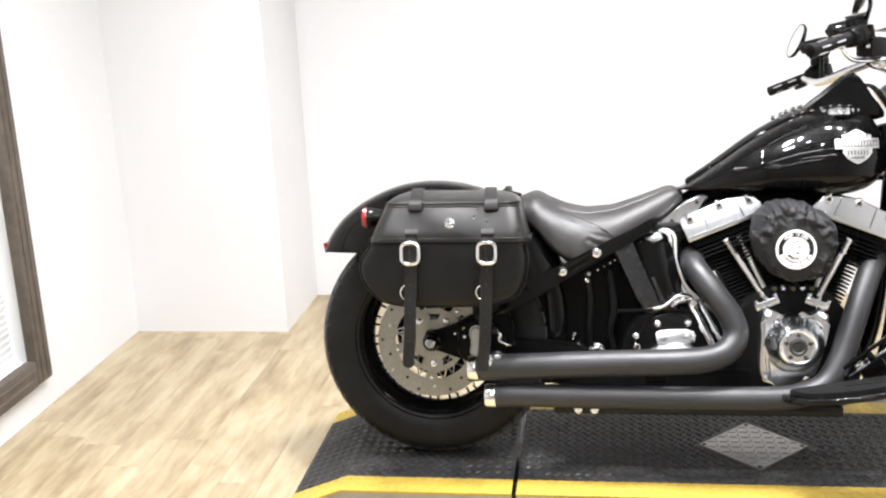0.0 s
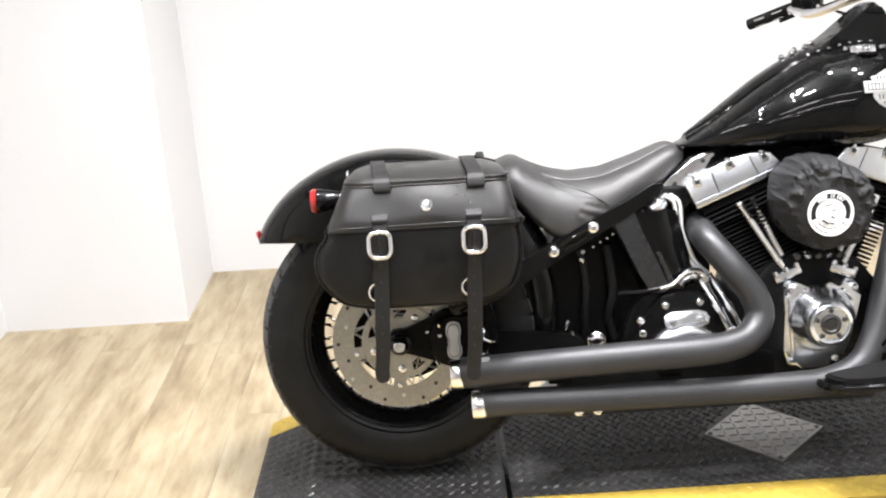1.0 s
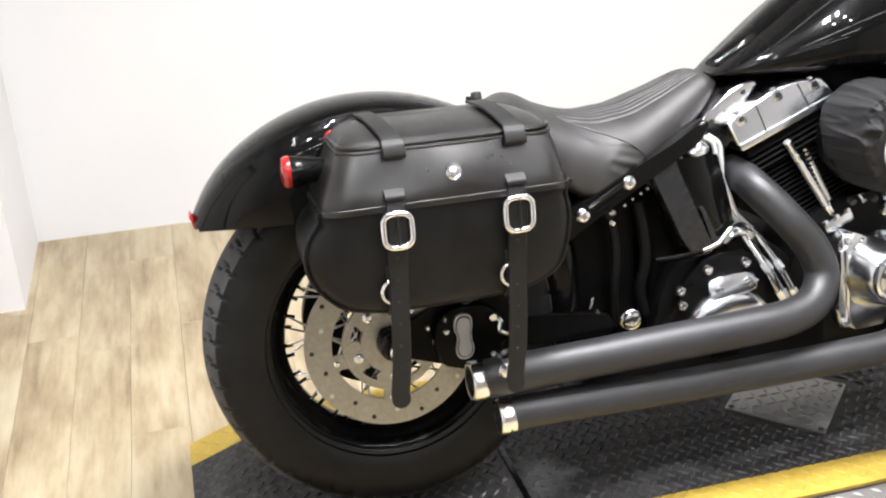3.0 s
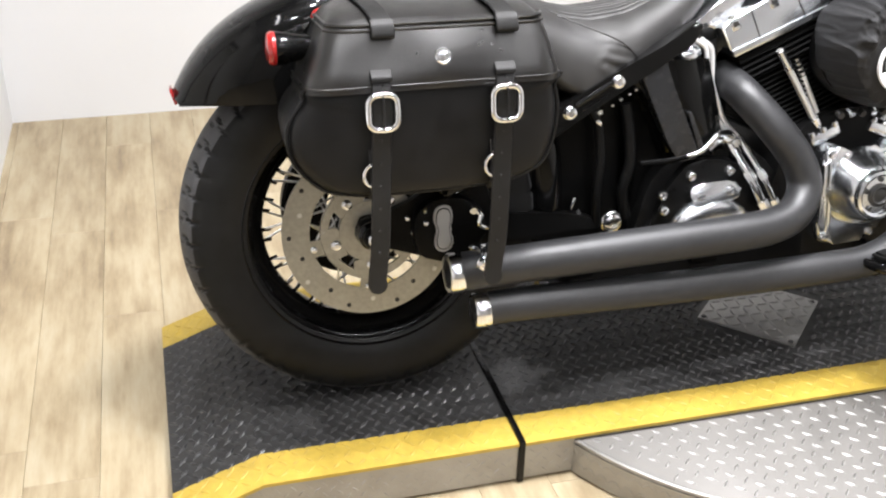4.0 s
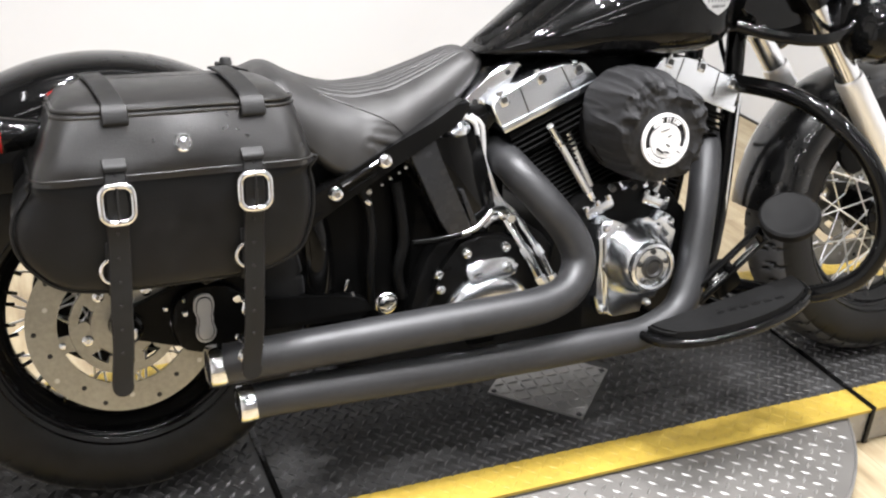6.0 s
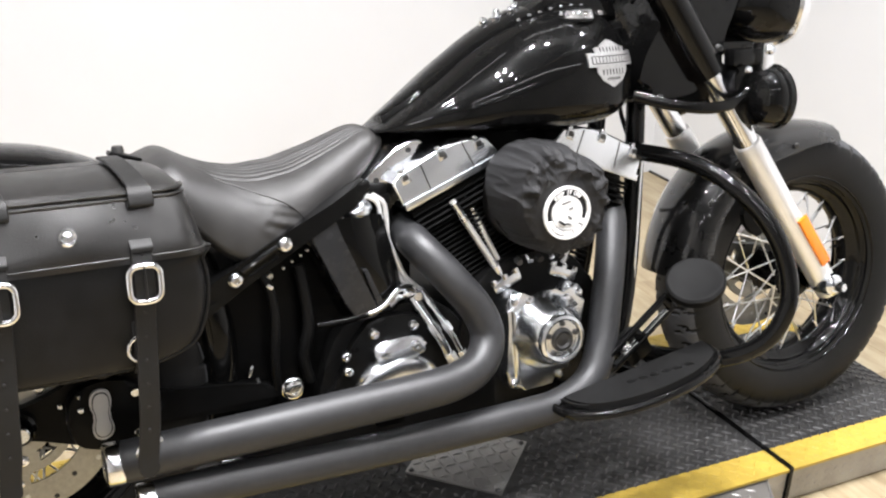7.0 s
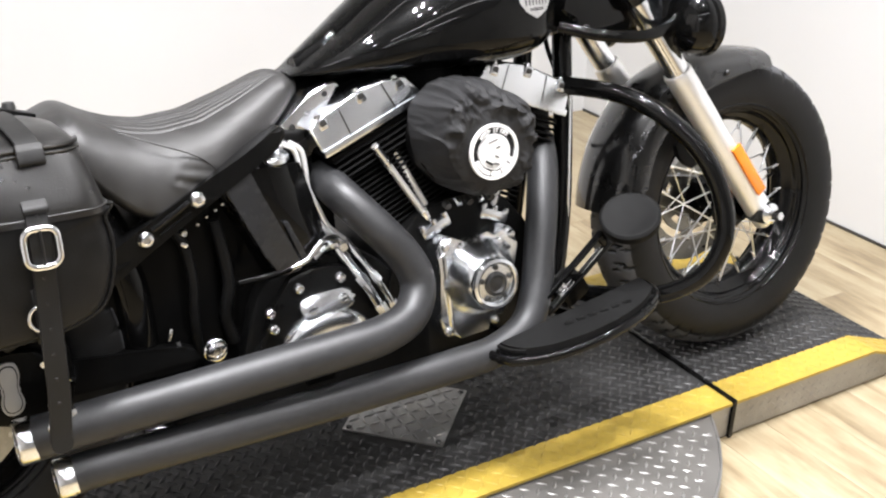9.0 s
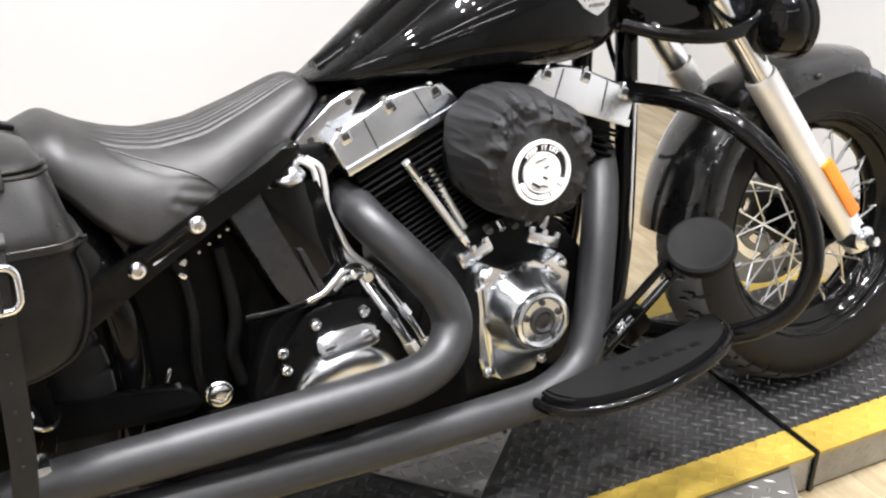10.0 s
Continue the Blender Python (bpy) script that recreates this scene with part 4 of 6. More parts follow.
# ---- fuel tank ----
T_TOP = [(0.625, 0.682), (0.65, 0.697), (0.70, 0.731), (0.755, 0.772), (0.80, 0.804), (0.85, 0.834), (0.91, 0.862), (0.995, 0.880), (1.05, 0.878), (1.085, 0.862), (1.11, 0.82), (1.122, 0.77)]
T_BOT = [(0.625, 0.680), (0.70, 0.676), (0.80, 0.668), (0.886, 0.662), (1.0, 0.660), (1.05, 0.666), (1.09, 0.685), (1.122, 0.735)]
T_WID = [(0.625, 0.03), (0.65, 0.064), (0.70, 0.096), (0.76, 0.124), (0.83, 0.147), (0.90, 0.155), (0.97, 0.162), (1.03, 0.160), (1.07, 0.148), (1.10, 0.125), (1.122, 0.07)]
rings = []
for i in range(101):
    x = 0.625 + (1.122 - 0.625) * i / 100
    zt, zb, w = soft(x, T_TOP, 0.02), soft(x, T_BOT, 0.02), soft(x, T_WID, 0.02)
    ring = []
    for k in range(64):
        a = 2 * math.pi * k / 64
        ca, sa = math.cos(a), math.sin(a)
        e = 0.80 if sa > 0 else 0.62
        mid = zb + (zt - zb) * 0.36
        y = w * math.copysign(abs(ca) ** 0.86, ca)
        z = mid + (zt - mid) * abs(sa) ** 0.95 if sa > 0 else mid - (mid - zb) * abs(sa) ** 0.6
        ring.append((x, y - 0.015, z))
    rings.append(ring)
tank = part("fuel_tank", loft(rings), PAINT, moto, "gloss black fuel tank with a silver shield badge", smooth=60)
rings = []
for i in range(40):
    x = 0.645 + (1.09 - 0.645) * i / 39
    zt = soft(x, T_TOP, 0.02)
    w = interp(x, [(0.645, 0.02), (0.70, 0.036), (0.9, 0.05), (1.05, 0.055), (1.09, 0.04)])
    rings.append([(x, y - 0.015, z) for y, z in ((-w, zt - 0.012), (-w * 0.95, zt + 0.002), (-w * 0.6, zt + 0.010), (0, zt + 0.013), (w * 0.6, zt + 0.010), (w * 0.95, zt + 0.002), (w, zt - 0.012))])
console = part("dash_console", loft(rings), PAINT, tank, "black dash console", smooth=50)
part("instrument_tower", prism(smooth_outline([(0.93, 0.868), (0.97, 0.905), (1.02, 0.945), (1.040, 0.962), (1.056, 0.950), (1.088, 0.90), (1.118, 0.85), (1.0, 0.84)], 3), -0.065, 0.035, 0.02, 3), PAINT, tank, "black instrument housing")
part("fuel_cap", lathe([(0.0001, 0.012), (0.020, 0.011), (0.028, 0.007), (0.031, 0.001), (0.031, -0.006), (0.026, -0.012)], (1.005, -0.100, 0.866), 28, axis="z"), CHROME, tank, "chrome fuel cap")
for k in range(6):
    a = 2 * math.pi * k / 6
    part("cap_screw", lathe([(0.0001, 0.006), (0.003, 0.006), (0.004, 0.0)], (1.005 + 0.040 * math.cos(a), -0.105 + 0.040 * math.sin(a), 0.866), 10, axis="z"), CHROME, tank)
for k, (x, y) in enumerate(((0.862, -0.005), (0.878, -0.022), (0.892, 0.0), (0.905, -0.03), (0.925, -0.01))):
    part("dash_knob", lathe([(0.0001, 0.020), (0.006, 0.019), (0.008, 0.012), (0.006, 0.008), (0.006, 0)], (x, y, soft(x, T_TOP, 0.02) + 0.004), 12, axis="z"), CHROME, tank)
for k in range(7):
    x = 0.90 + 0.022 * k
    part("trim_bead", lathe([(0.0001, 0.004), (0.003, 0.003), (0.004, 0)], (x, -0.068, soft(x, T_TOP, 0.02) + 0.001), 10, axis="z"), CHROME, tank)


def tank_side(x, z):
    """y of the tank's right flank."""
    zt, zb, w = soft(x, T_TOP, 0.02), soft(x, T_BOT, 0.02), soft(x, T_WID, 0.02)
    mid = zb + (zt - zb) * 0.36
    s = max(0.0, min(1, (z - mid) / (zt - mid))) ** (1 / 0.95) if z > mid else max(0.0, min(1, (mid - z) / (mid - zb))) ** (1 / 0.6)
    return -0.015 - w * math.sqrt(max(0.0, 1 - s * s)) ** 0.86


def draped(outline_xz, lift0, lift1, step=0.006):
    """A thin plate with that outline which follows the tank's flank."""
    xs, zs = [p[0] for p in outline_xz], [p[1] for p in outline_xz]
    bm = bmesh.new()
    f = bm.faces.new([bm.verts.new((x, 0, z)) for x, z in outline_xz])
    for axis, lo, hi in ((0, min(xs), max(xs)), (2, min(zs), max(zs))):
        v = lo + step
        while v < hi:
            no = (1, 0, 0) if axis == 0 else (0, 0, 1)
            bmesh.ops.bisect_plane(bm, geom=bm.verts[:] + bm.edges[:] + bm.faces[:], plane_co=[v * c for c in no], plane_no=no)
            v += step
    ext = bmesh.ops.extrude_face_region(bm, geom=bm.faces[:])
    up = {v for v in ext["geom"] if isinstance(v, bmesh.types.BMVert)}
    for v in bm.verts:
        v.co.y = tank_side(v.co.x, v.co.z) - (lift1 if v in up else lift0)
    bm.verts.index_update()
    return from_bm(bm)


BX, BZ, BS = 1.030, 0.783, 1.06
shield = [(-0.030, 0.012), (-0.033, 0.025), (-0.022, 0.027), (-0.010, 0.034), (0, 0.038), (0.010, 0.034), (0.022, 0.027), (0.033, 0.025), (0.030, 0.012), (0.033, 0.0), (0.032, -0.014), (0.022, -0.027), (0.010, -0.034), (0, -0.039), (-0.010, -0.034), (-0.022, -0.027), (-0.032, -0.014), (-0.033, 0.0)]
badge = part("badge", draped([(BX + BS * x, BZ + BS * z) for x, z in shield], -0.001, 0.003), BADGE, tank, "silver shield badge with a raised bar", smooth=20)
part("badge_bar", draped([(BX + BS * x, BZ + 0.007 + BS * z) for x, z in ((-0.049, 0.011), (0.049, 0.011), (0.049, -0.011), (-0.049, -0.011))], 0.001, 0.0055), BADGE, badge, "silver bar across the shield", smooth=20)
part("bar_inset", draped([(BX + BS * x, BZ + 0.007 + BS * z) for x, z in ((-0.043, 0.0065), (0.043, 0.0065), (0.043, -0.0065), (-0.043, -0.0065))], 0.004, 0.0060), DARKSTEEL, badge, smooth=20)
for k in range(12):
    x = -0.0385 + 0.0070 * k
    part("raised_stroke", draped([(BX + BS * (x + a), BZ + 0.007 + BS * b) for a, b in ((-0.0024, 0.005), (0.0024, 0.005), (0.0024, -0.005), (-0.0024, -0.005))], 0.0055, 0.0068), BADGE, badge, smooth=20)
for k in range(7):
    for zz, hh in ((0.0225, 0.0035), (-0.0135, 0.0045), (-0.0245, 0.0025)):
        x = (-0.021 + 0.007 * k) * (0.6 if zz < -0.02 else 1.0)
        part("shield_groove", draped([(BX + BS * (x + a), BZ + BS * (zz + b)) for a, b in ((-0.0012, hh), (0.0012, hh), (0.0012, -hh), (-0.0012, -hh))], 0.002, 0.0034), DARKSTEEL, badge, smooth=20)

# ---- engine ----
CRX, CRZ = 0.895, 0.315
part("crankcase", prism(smooth_outline([(0.76, 0.17), (1.02, 0.17), (1.06, 0.26), (1.03, 0.36), (0.98, 0.43), (0.90, 0.45), (0.80, 0.43), (0.75, 0.36), (0.735, 0.26)], 3), -0.13, 0.13, 0.012), CASTING, moto, "black engine crankcase")


def cylinder(sign, top, label):
    """A finned cylinder with its rocker box, leaning by 22 degrees; sign -1 leans back."""
    tx, tz = top
    tilt = pose(tx, 0, tz, 0, 22.0 * sign, 0)
    core = part("cylinder", rbox((-0.012 * sign, -0.005, -0.13), (0.108, 0.182, 0.22), 0.03, (0, 0, 0), 4), CASTING, moto, label, tilt)
    fin = build("cooling_fin", rbox((0, 0, 0), (0.140, 0.212, 0.0048), 0.002, (0, 0, 0), 1), FIN)
    head = build("head_fin", rbox((0, 0, 0), (0.182, 0.232, 0.0048), 0.002, (0, 0, 0), 1), FIN)
    for k in range(4):
        part("head_fin", head, None, core, m=pose(0, -0.005, -0.040 - 0.0105 * k))
    broad = build("cooling_fin", rbox((0, 0, 0), (0.162, 0.216, 0.0048), 0.002, (0, 0, 0), 1), FIN)
    for k in range(15):
        part("cooling_fin", broad if k < 4 else fin, None, core, m=pose((0.0 if k < 4 else -0.012) * sign, -0.005, -0.081 - 0.0095 * k))
    # the rocker box: a six-sided roof between two cheeks
    def at(px_, pz_):
        u, v = px_ - 0.730, pz_ - 0.612
        c, sn = math.cos(radians(22)), math.sin(radians(22))
        return -sign * (u * c + v * sn), -u * sn + v * c
    roof = [at(*p) for p in ((0.624, 0.603), (0.634, 0.615), (0.719, 0.656), (0.760, 0.666), (0.803, 0.667), (0.826, 0.641), (0.824, 0.626), (0.645, 0.556))]
    def flank(z):
        return -0.124 + 0.13 * (z + 0.03)
    roof_geo = prism(roof, -0.120, 0.105, 0.005, 3)
    roof_geo.v = [(x, flank(z) + (y + 0.120) if y < -0.08 else y, z) for x, y, z in roof_geo.v]
    part("rocker_box", roof_geo, SATIN, core, "polished rocker box")
    for p, q in (((0.677, 0.631), (0.696, 0.580)), ((0.757, 0.660), (0.780, 0.614))):
        (ax, az), (bx, bz) = at(*p), at(*q)
        part("rocker_joint", tube([(ax, flank(az) - 0.0002, az), (bx, flank(bz) - 0.0002, bz)], 0.0013, 6, 1), DARKSTEEL, core)
    band_ = [at(*p) for p in ((0.6455, 0.5545), (0.8245, 0.6245), (0.8255, 0.637), (0.641, 0.566))]
    part("rocker_lip", prism(band_, -0.1275, -0.118, 0.002, 2), SATIN, core)
    for p in ((0.648, 0.609), (0.718, 0.643), (0.789, 0.655)):
        x, z = at(*p)
        part("rocker_notch", rbox((x, flank(z) + 0.0075, z), (0.018, 0.022, 0.020), 0.004), POLISHED, core)
        # dark block in front of the notch, painted in for its inner shade
        part("notch_shade", rbox((x, flank(z) - 0.0028, z + 0.002), (0.011, 0.005, 0.010), 0.002), DARKSTEEL, core)
        part("rocker_bolt", lathe([(0.0001, 0.008), (0.005, 0.008), (0.006, 0.005), (0.006, 0)], (x, flank(z) + 0.008, z + 0.008), 12, axis="z"), CHROME, core)
    part("gasket", rbox((0, -0.005, -0.033), (0.18, 0.228, 0.006), 0.001), FIN, core)
    return core


cylinder(-1, (0.730, 0.612), "black finned rear cylinder with a polished rocker box")
cylinder(1, (1.036, 0.612), "black finned front cylinder with a polished rocker box")
part("exhaust_port", rbox((1.092, -0.03, 0.535), (0.075, 0.09, 0.10), 0.02, (0, 0, 0), 3), CASTING, moto, "black exhaust port")
bracket = part("coil_cover", prism([(0.574, 0.584), (0.580, 0.604), (0.599, 0.620), (0.643, 0.656), (0.672, 0.668), (0.690, 0.670), (0.699, 0.661), (0.662, 0.632), (0.646, 0.606), (0.628, 0.580), (0.600, 0.574)], -0.088, -0.02, 0.007, 3), CHROME, moto, "chrome head bracket under the tank")
for x, z in ((0.607, 0.606), (0.668, 0.652)):
    part("bracket_hole", disc(0.005, 0.003, (x, -0.088, z), 14), GAP, bracket)
part("bracket_cheek", prism([(0.590, 0.574), (0.628, 0.588), (0.646, 0.575), (0.622, 0.548), (0.598, 0.556)], -0.098, -0.05, 0.006, 2), PAINT, bracket)
for a, b in (((0.733, -0.122, 0.562), (0.824, -0.122, 0.420)), ((0.768, -0.100, 0.568), (0.836, -0.112, 0.422)), ((0.998, -0.10, 0.562), (0.946, -0.112, 0.424)), ((1.026, -0.124, 0.560), (0.956, -0.124, 0.420))):
    A, B = Vector(a), Vector(b)
    rod = part("pushrod_tube", tube([A, A.lerp(B, 0.5), B], 0.0062, 12, 1), FORKMETAL, moto, "chrome pushrod tube")
    part("rod_sleeve", tube([A.lerp(B, 0.02), A.lerp(B, 0.22)], 0.0082, 12, 1), POLISHED, rod)
    part("rod_collar", tube([A.lerp(B, 0.2), A.lerp(B, 0.25)], 0.0096, 12, 1), CHROME, rod)
    part("rod_collar", tube([A.lerp(B, 0.9), A.lerp(B, 1.0)], 0.0096, 12, 1), CHROME, rod)
for x, z, t in ((0.832, 0.408, -22), (0.950, 0.408, 22)):
    blk = part("lifter_block", rbox((x, -0.122, z - 0.004), (0.060, 0.04, 0.020), 0.006, (0, t, 0)), POLISHED, moto, "polished lifter block")
    for dx in (-0.024, 0, 0.024):
        part("block_bolt", lathe([(0.0001, 0.010), (0.006, 0.009), (0.007, 0.003), (0.007, 0)], (0, 0, 0), 12, axis="z").moved(pose(x, -0.130, z - 0.004, 0, t, 0) @ pose(dx, -0.006, 0.008)), CHROME, blk)
cover = part("cam_cover", prism(smooth_outline([(0.812, 0.372), (0.828, 0.392), (0.845, 0.390), (0.870, 0.378), (0.905, 0.372), (0.935, 0.384), (0.955, 0.390), (0.972, 0.378), (0.970, 0.345), (0.958, 0.29), (0.942, 0.245), (0.92, 0.215), (0.865, 0.208), (0.818, 0.215), (0.811, 0.27), (0.814, 0.33)], 3), -0.176, -0.12, 0.016, 4), SATIN, moto, "polished cam cover")
part("cover_rib", tube([(0.824, -0.174, 0.362), (0.826, -0.177, 0.30), (0.832, -0.175, 0.222)], 0.006, 10), POLISHED, cover)
part("cover_rib", tube([(0.838, -0.174, 0.358), (0.875, -0.178, 0.372), (0.93, -0.177, 0.37), (0.955, -0.174, 0.352)], 0.005, 10), POLISHED, cover)
part("cover_dome", lathe([(0.074, 0.004), (0.071, -0.006), (0.064, -0.018), (0.056, -0.034), (0.050, -0.046), (0.047, -0.05), (0.0455, -0.052)], (0.890, -0.172, 0.313), 56), POLISHED, cover)
part("timer_cover", lathe([(0.046, -0.0), (0.0465, -0.006), (0.044, -0.011), (0.039, -0.013), (0.036, -0.012), (0.034, -0.007), (0.0001, -0.008)], (0.890, -0.222, 0.314), 56), POLISHED, cover, "round chrome timer cover with five bolts")
part("timer_emblem", lathe([(0.022, 0.0), (0.021, -0.004), (0.016, -0.006), (0.012, -0.003), (0.0001, -0.004)], (0.890, -0.229, 0.314), 28), DARKSTEEL, cover)
for k in range(5):
    a = 2 * math.pi * k / 5 + 0.3
    part("timer_bolt", bolt(0.0045, 0.004, 12).moved(pose(0.890 + 0.029 * math.cos(a), -0.230, 0.314 + 0.029 * math.sin(a))), DARKSTEEL, cover)
for x, z in ((0.826, 0.378), (0.856, 0.374), (0.935, 0.370), (0.960, 0.376), (0.822, 0.225), (0.920, 0.225)):
    part("cover_bolt", bolt(0.0066, 0.008, 14).moved(pose(x, -0.174, z)), CHROME, cover)
for k in range(5):
    part("hose_fitting", tube([(0.845 + 0.022 * k, -0.15, 0.448 + 0.004 * (k % 2)), (0.845 + 0.022 * k, -0.162, 0.444)], 0.006, 10, 1), CHROME if k % 2 else DARKSTEEL, moto)

part("intake_housing", rbox((0.895, 0.03, 0.60), (0.20, 0.14, 0.15), 0.02), POWDER, moto, "black intake housing between the cylinders")
part("starter_housing", rbox((0.655, 0.04, 0.47), (0.09, 0.13, 0.25), 0.02), POWDER, moto, "black starter housing")

# ---- air cleaner in a nylon rain cover ----
ACX, ACZ = 0.884, 0.562
NR, NA = 90, 240
CLOTH_RIM = [(-0.090, 0.064), (-0.052, 0.092), (0.0, 0.098), (0.066, 0.070), (0.092, 0.036), (0.093, -0.040), (0.066, -0.082), (-0.010, -0.095), (-0.050, -0.082), (-0.088, -0.022), (-0.096, 0.026)]
CLOTH = [(a[0] + (b[0] - a[0]) * k / 24, a[1] + (b[1] - a[1]) * k / 24) for a, b in zip(CLOTH_RIM, CLOTH_RIM[1:] + CLOTH_RIM[:1]) for k in range(24)]


def cloth_radius(a):
    """How far the cloth's rim lies from its middle in the direction a."""
    best = min(CLOTH, key=lambda p: abs((math.atan2(p[1], p[0]) - a + math.pi) % (2 * math.pi) - math.pi))
    return math.hypot(*best)


cloth_rng = random.Random(11)
# folds: middle, direction, half length, height, width
FOLDS = []
while len(FOLDS) < 64:
    fr, fa = cloth_rng.uniform(0.056, 0.10), cloth_rng.uniform(0, 2 * math.pi)
    if len(FOLDS) < 30:
        fa = cloth_rng.uniform(radians(20), radians(170))
    fd = fa + cloth_rng.choice((cloth_rng.uniform(-0.5, 0.5), cloth_rng.uniform(0.9, 2.2)))
    FOLDS.append((fr * math.cos(fa), fr * math.sin(fa), math.cos(fd), math.sin(fd), cloth_rng.uniform(0.010, 0.032), cloth_rng.uniform(0.003, 0.0075), cloth_rng.uniform(0.005, 0.011)))
radii = [cloth_radius((2 * math.pi * k / NA + math.pi) % (2 * math.pi) - math.pi) for k in range(NA)]
radii = [sum(radii[(k + d) % NA] for d in range(-4, 5)) / 9 for k in range(NA)]
rings = []
for i in range(NR + 1):
    t = i / NR
    ring = []
    for k in range(NA):
        a = 2 * math.pi * k / NA
        if t < 0.6:
            s = t / 0.6
            rad, y = s ** 0.9 * 0.86, -0.262 + 0.020 * s ** 3
        else:
            s = (t - 0.6) / 0.4
            rad, y = 0.86 + 0.14 * math.sin(s * math.pi * 0.62), -0.242 + 0.105 * s ** 1.25
        p = Vector((radii[k] * rad * math.cos(a), 0, radii[k] * rad * math.sin(a)))
        away = math.hypot(p.x + 0.008, p.z + 0.011)
        calm = min(1, max(0.0, (away - 0.050) / 0.022))
        fold = 0.009 * noise.noise(Vector((p.x * 13, 3.1 + t, p.z * 13))) + 0.0022 * noise.noise(Vector((p.x * 60 + 4, t * 3, p.z * 60)))
        crumple = noise.noise(Vector((p.x * 26 + 1.7, t * 1.5, p.z * 26 - 0.6)))
        fold += 0.0045 * max(0.0, 1 - 4.5 * abs(crumple)) + 0.003 * max(0.0, 1 - 4 * abs(noise.noise(Vector((p.x * 44, 7.0, p.z * 44 + p.x * 20)))))
        for fx_, fz_, ux, uz, long_, high, wide in FOLDS:
            u, v = (p.x - fx_) * ux + (p.z - fz_) * uz, abs((p.z - fz_) * ux - (p.x - fx_) * uz)
            if v < wide and abs(u) < long_:
                fold += high * (1 - v / wide) * (1 - (u / long_) ** 2)
        out = 1 + fold * calm * (5 if t > 0.6 else 2)
        ring.append((ACX + p.x * out, y - fold * calm, ACZ + p.z * out))
    rings.append(ring)
rain = part("air_cleaner_cover", loft(rings), FABRIC, moto, "crumpled black nylon air cleaner rain cover with a white round print", smooth=32)
part("air_cleaner_base", disc(0.09, 0.05, (ACX, -0.135, ACZ), 40), CASTING, moto, "black air cleaner backplate")
LX, LZ, LYY = 0.876, 0.551, -0.2665


def print_ring(name, r0, r1, a0=0.0, a1=360.0, material=WHITEPRINT, lift=0.0, n=64):
    g = Geo()
    k0 = max(2, int(n * (a1 - a0) / 360))
    rings_ = []
    for k in range(k0 + 1):
        a = radians(a0 + (a1 - a0) * k / k0)
        ca, sa = math.cos(a), math.sin(a)
        y = LYY - lift
        rings_.append([(LX + r0 * ca, y, LZ + r0 * sa), (LX + r1 * ca, y, LZ + r1 * sa), (LX + r1 * ca, y + 0.006, LZ + r1 * sa), (LX + r0 * ca, y + 0.006, LZ + r0 * sa)])
    return part(name, loft(rings_, caps=True), material, rain, smooth=30)


print_ring("print_rim", 0.0405, 0.0455)
print_ring("print_inner_ring", 0.0265, 0.0290)
part("print_field", disc(0.0255, 0.006, (LX, LYY + 0.003, LZ), 40), WHITEPRINT, rain)
for a0, a1 in ((200, 222), (226, 252), (256, 286), (290, 318), (322, 338)):
    print_ring("print_word", 0.0315, 0.0385, a0, a1)


def letter_mesh(ch, size):
    """One printed character as a thin solid."""
    cu = bpy.data.curves.new("print_letter", "FONT")
    cu.body, cu.size, cu.extrude, cu.align_x, cu.resolution_u, cu.offset = ch, size, 0.0006, "CENTER", 3, 0.00025
    ob = bpy.data.objects.new("print_letter", cu)
    me = bpy.data.meshes.new_from_object(ob)
    bpy.data.objects.remove(ob)
    bpy.data.curves.remove(cu)
    me.materials.clear()
    me.materials.append(WHITEPRINT)
    return me


letters = {}
for k, ch in enumerate("KEEP IT DRY"):
    if ch != " ":
        a = radians(132 - 8.4 * k)
        letters.setdefault(ch, letter_mesh(ch, 0.0098))
        part("print_letter", letters[ch], None, rain, m=pose(LX + 0.0318 * math.cos(a), LYY - 0.0002, LZ + 0.0318 * math.sin(a), 90, 0, 0) @ Matrix.Rotation(a - math.pi / 2, 4, "Z"))
for (x0, z0), (x1, z1), w in (((-0.018, -0.012), (-0.006, -0.020), 0.003), ((0.002, 0.006), (0.010, 0.008), 0.0015), ((0.0, -0.006), (0.007, -0.010), 0.002), ((-0.012, 0.016), (0.006, 0.020), 0.0012), ((-0.004, -0.018), (0.006, -0.021), 0.002)):
    part("print_stroke", tube([(LX + x0, LYY - 0.0005, LZ + z0), (LX + x1, LYY - 0.0005, LZ + z1)], w * 0.7, 8, 1), FABRIC, rain)

# ---- exhaust ----
UP = [(0.116, -0.218, 0.256), (0.185, -0.226, 0.261), (0.43, -0.245, 0.275), (0.60, -0.252, 0.282), (0.672, -0.248, 0.287), (0.722, -0.235, 0.303), (0.748, -0.215, 0.340), (0.736, -0.204, 0.386), (0.698, -0.188, 0.440), (0.660, -0.145, 0.492), (0.655, -0.07, 0.515)]
upper = part("exhaust_pipe", tube(UP, lambda t: 0.0318 - 0.0022 * max(0, min(1, (t - 0.3) / 0.3)), 28, 8), EXHAUST, moto, "satin black drag exhaust pipe with a chrome tip")
LOW = [(0.157, -0.223, 0.187), (0.24, -0.228, 0.191), (0.54, -0.24, 0.191), (0.80, -0.24, 0.192), (0.885, -0.238, 0.198), (0.952, -0.226, 0.224), (0.989, -0.207, 0.275), (1.018, -0.180, 0.345), (1.047, -0.150, 0.415), (1.074, -0.114, 0.472), (1.098, -0.07, 0.508)]
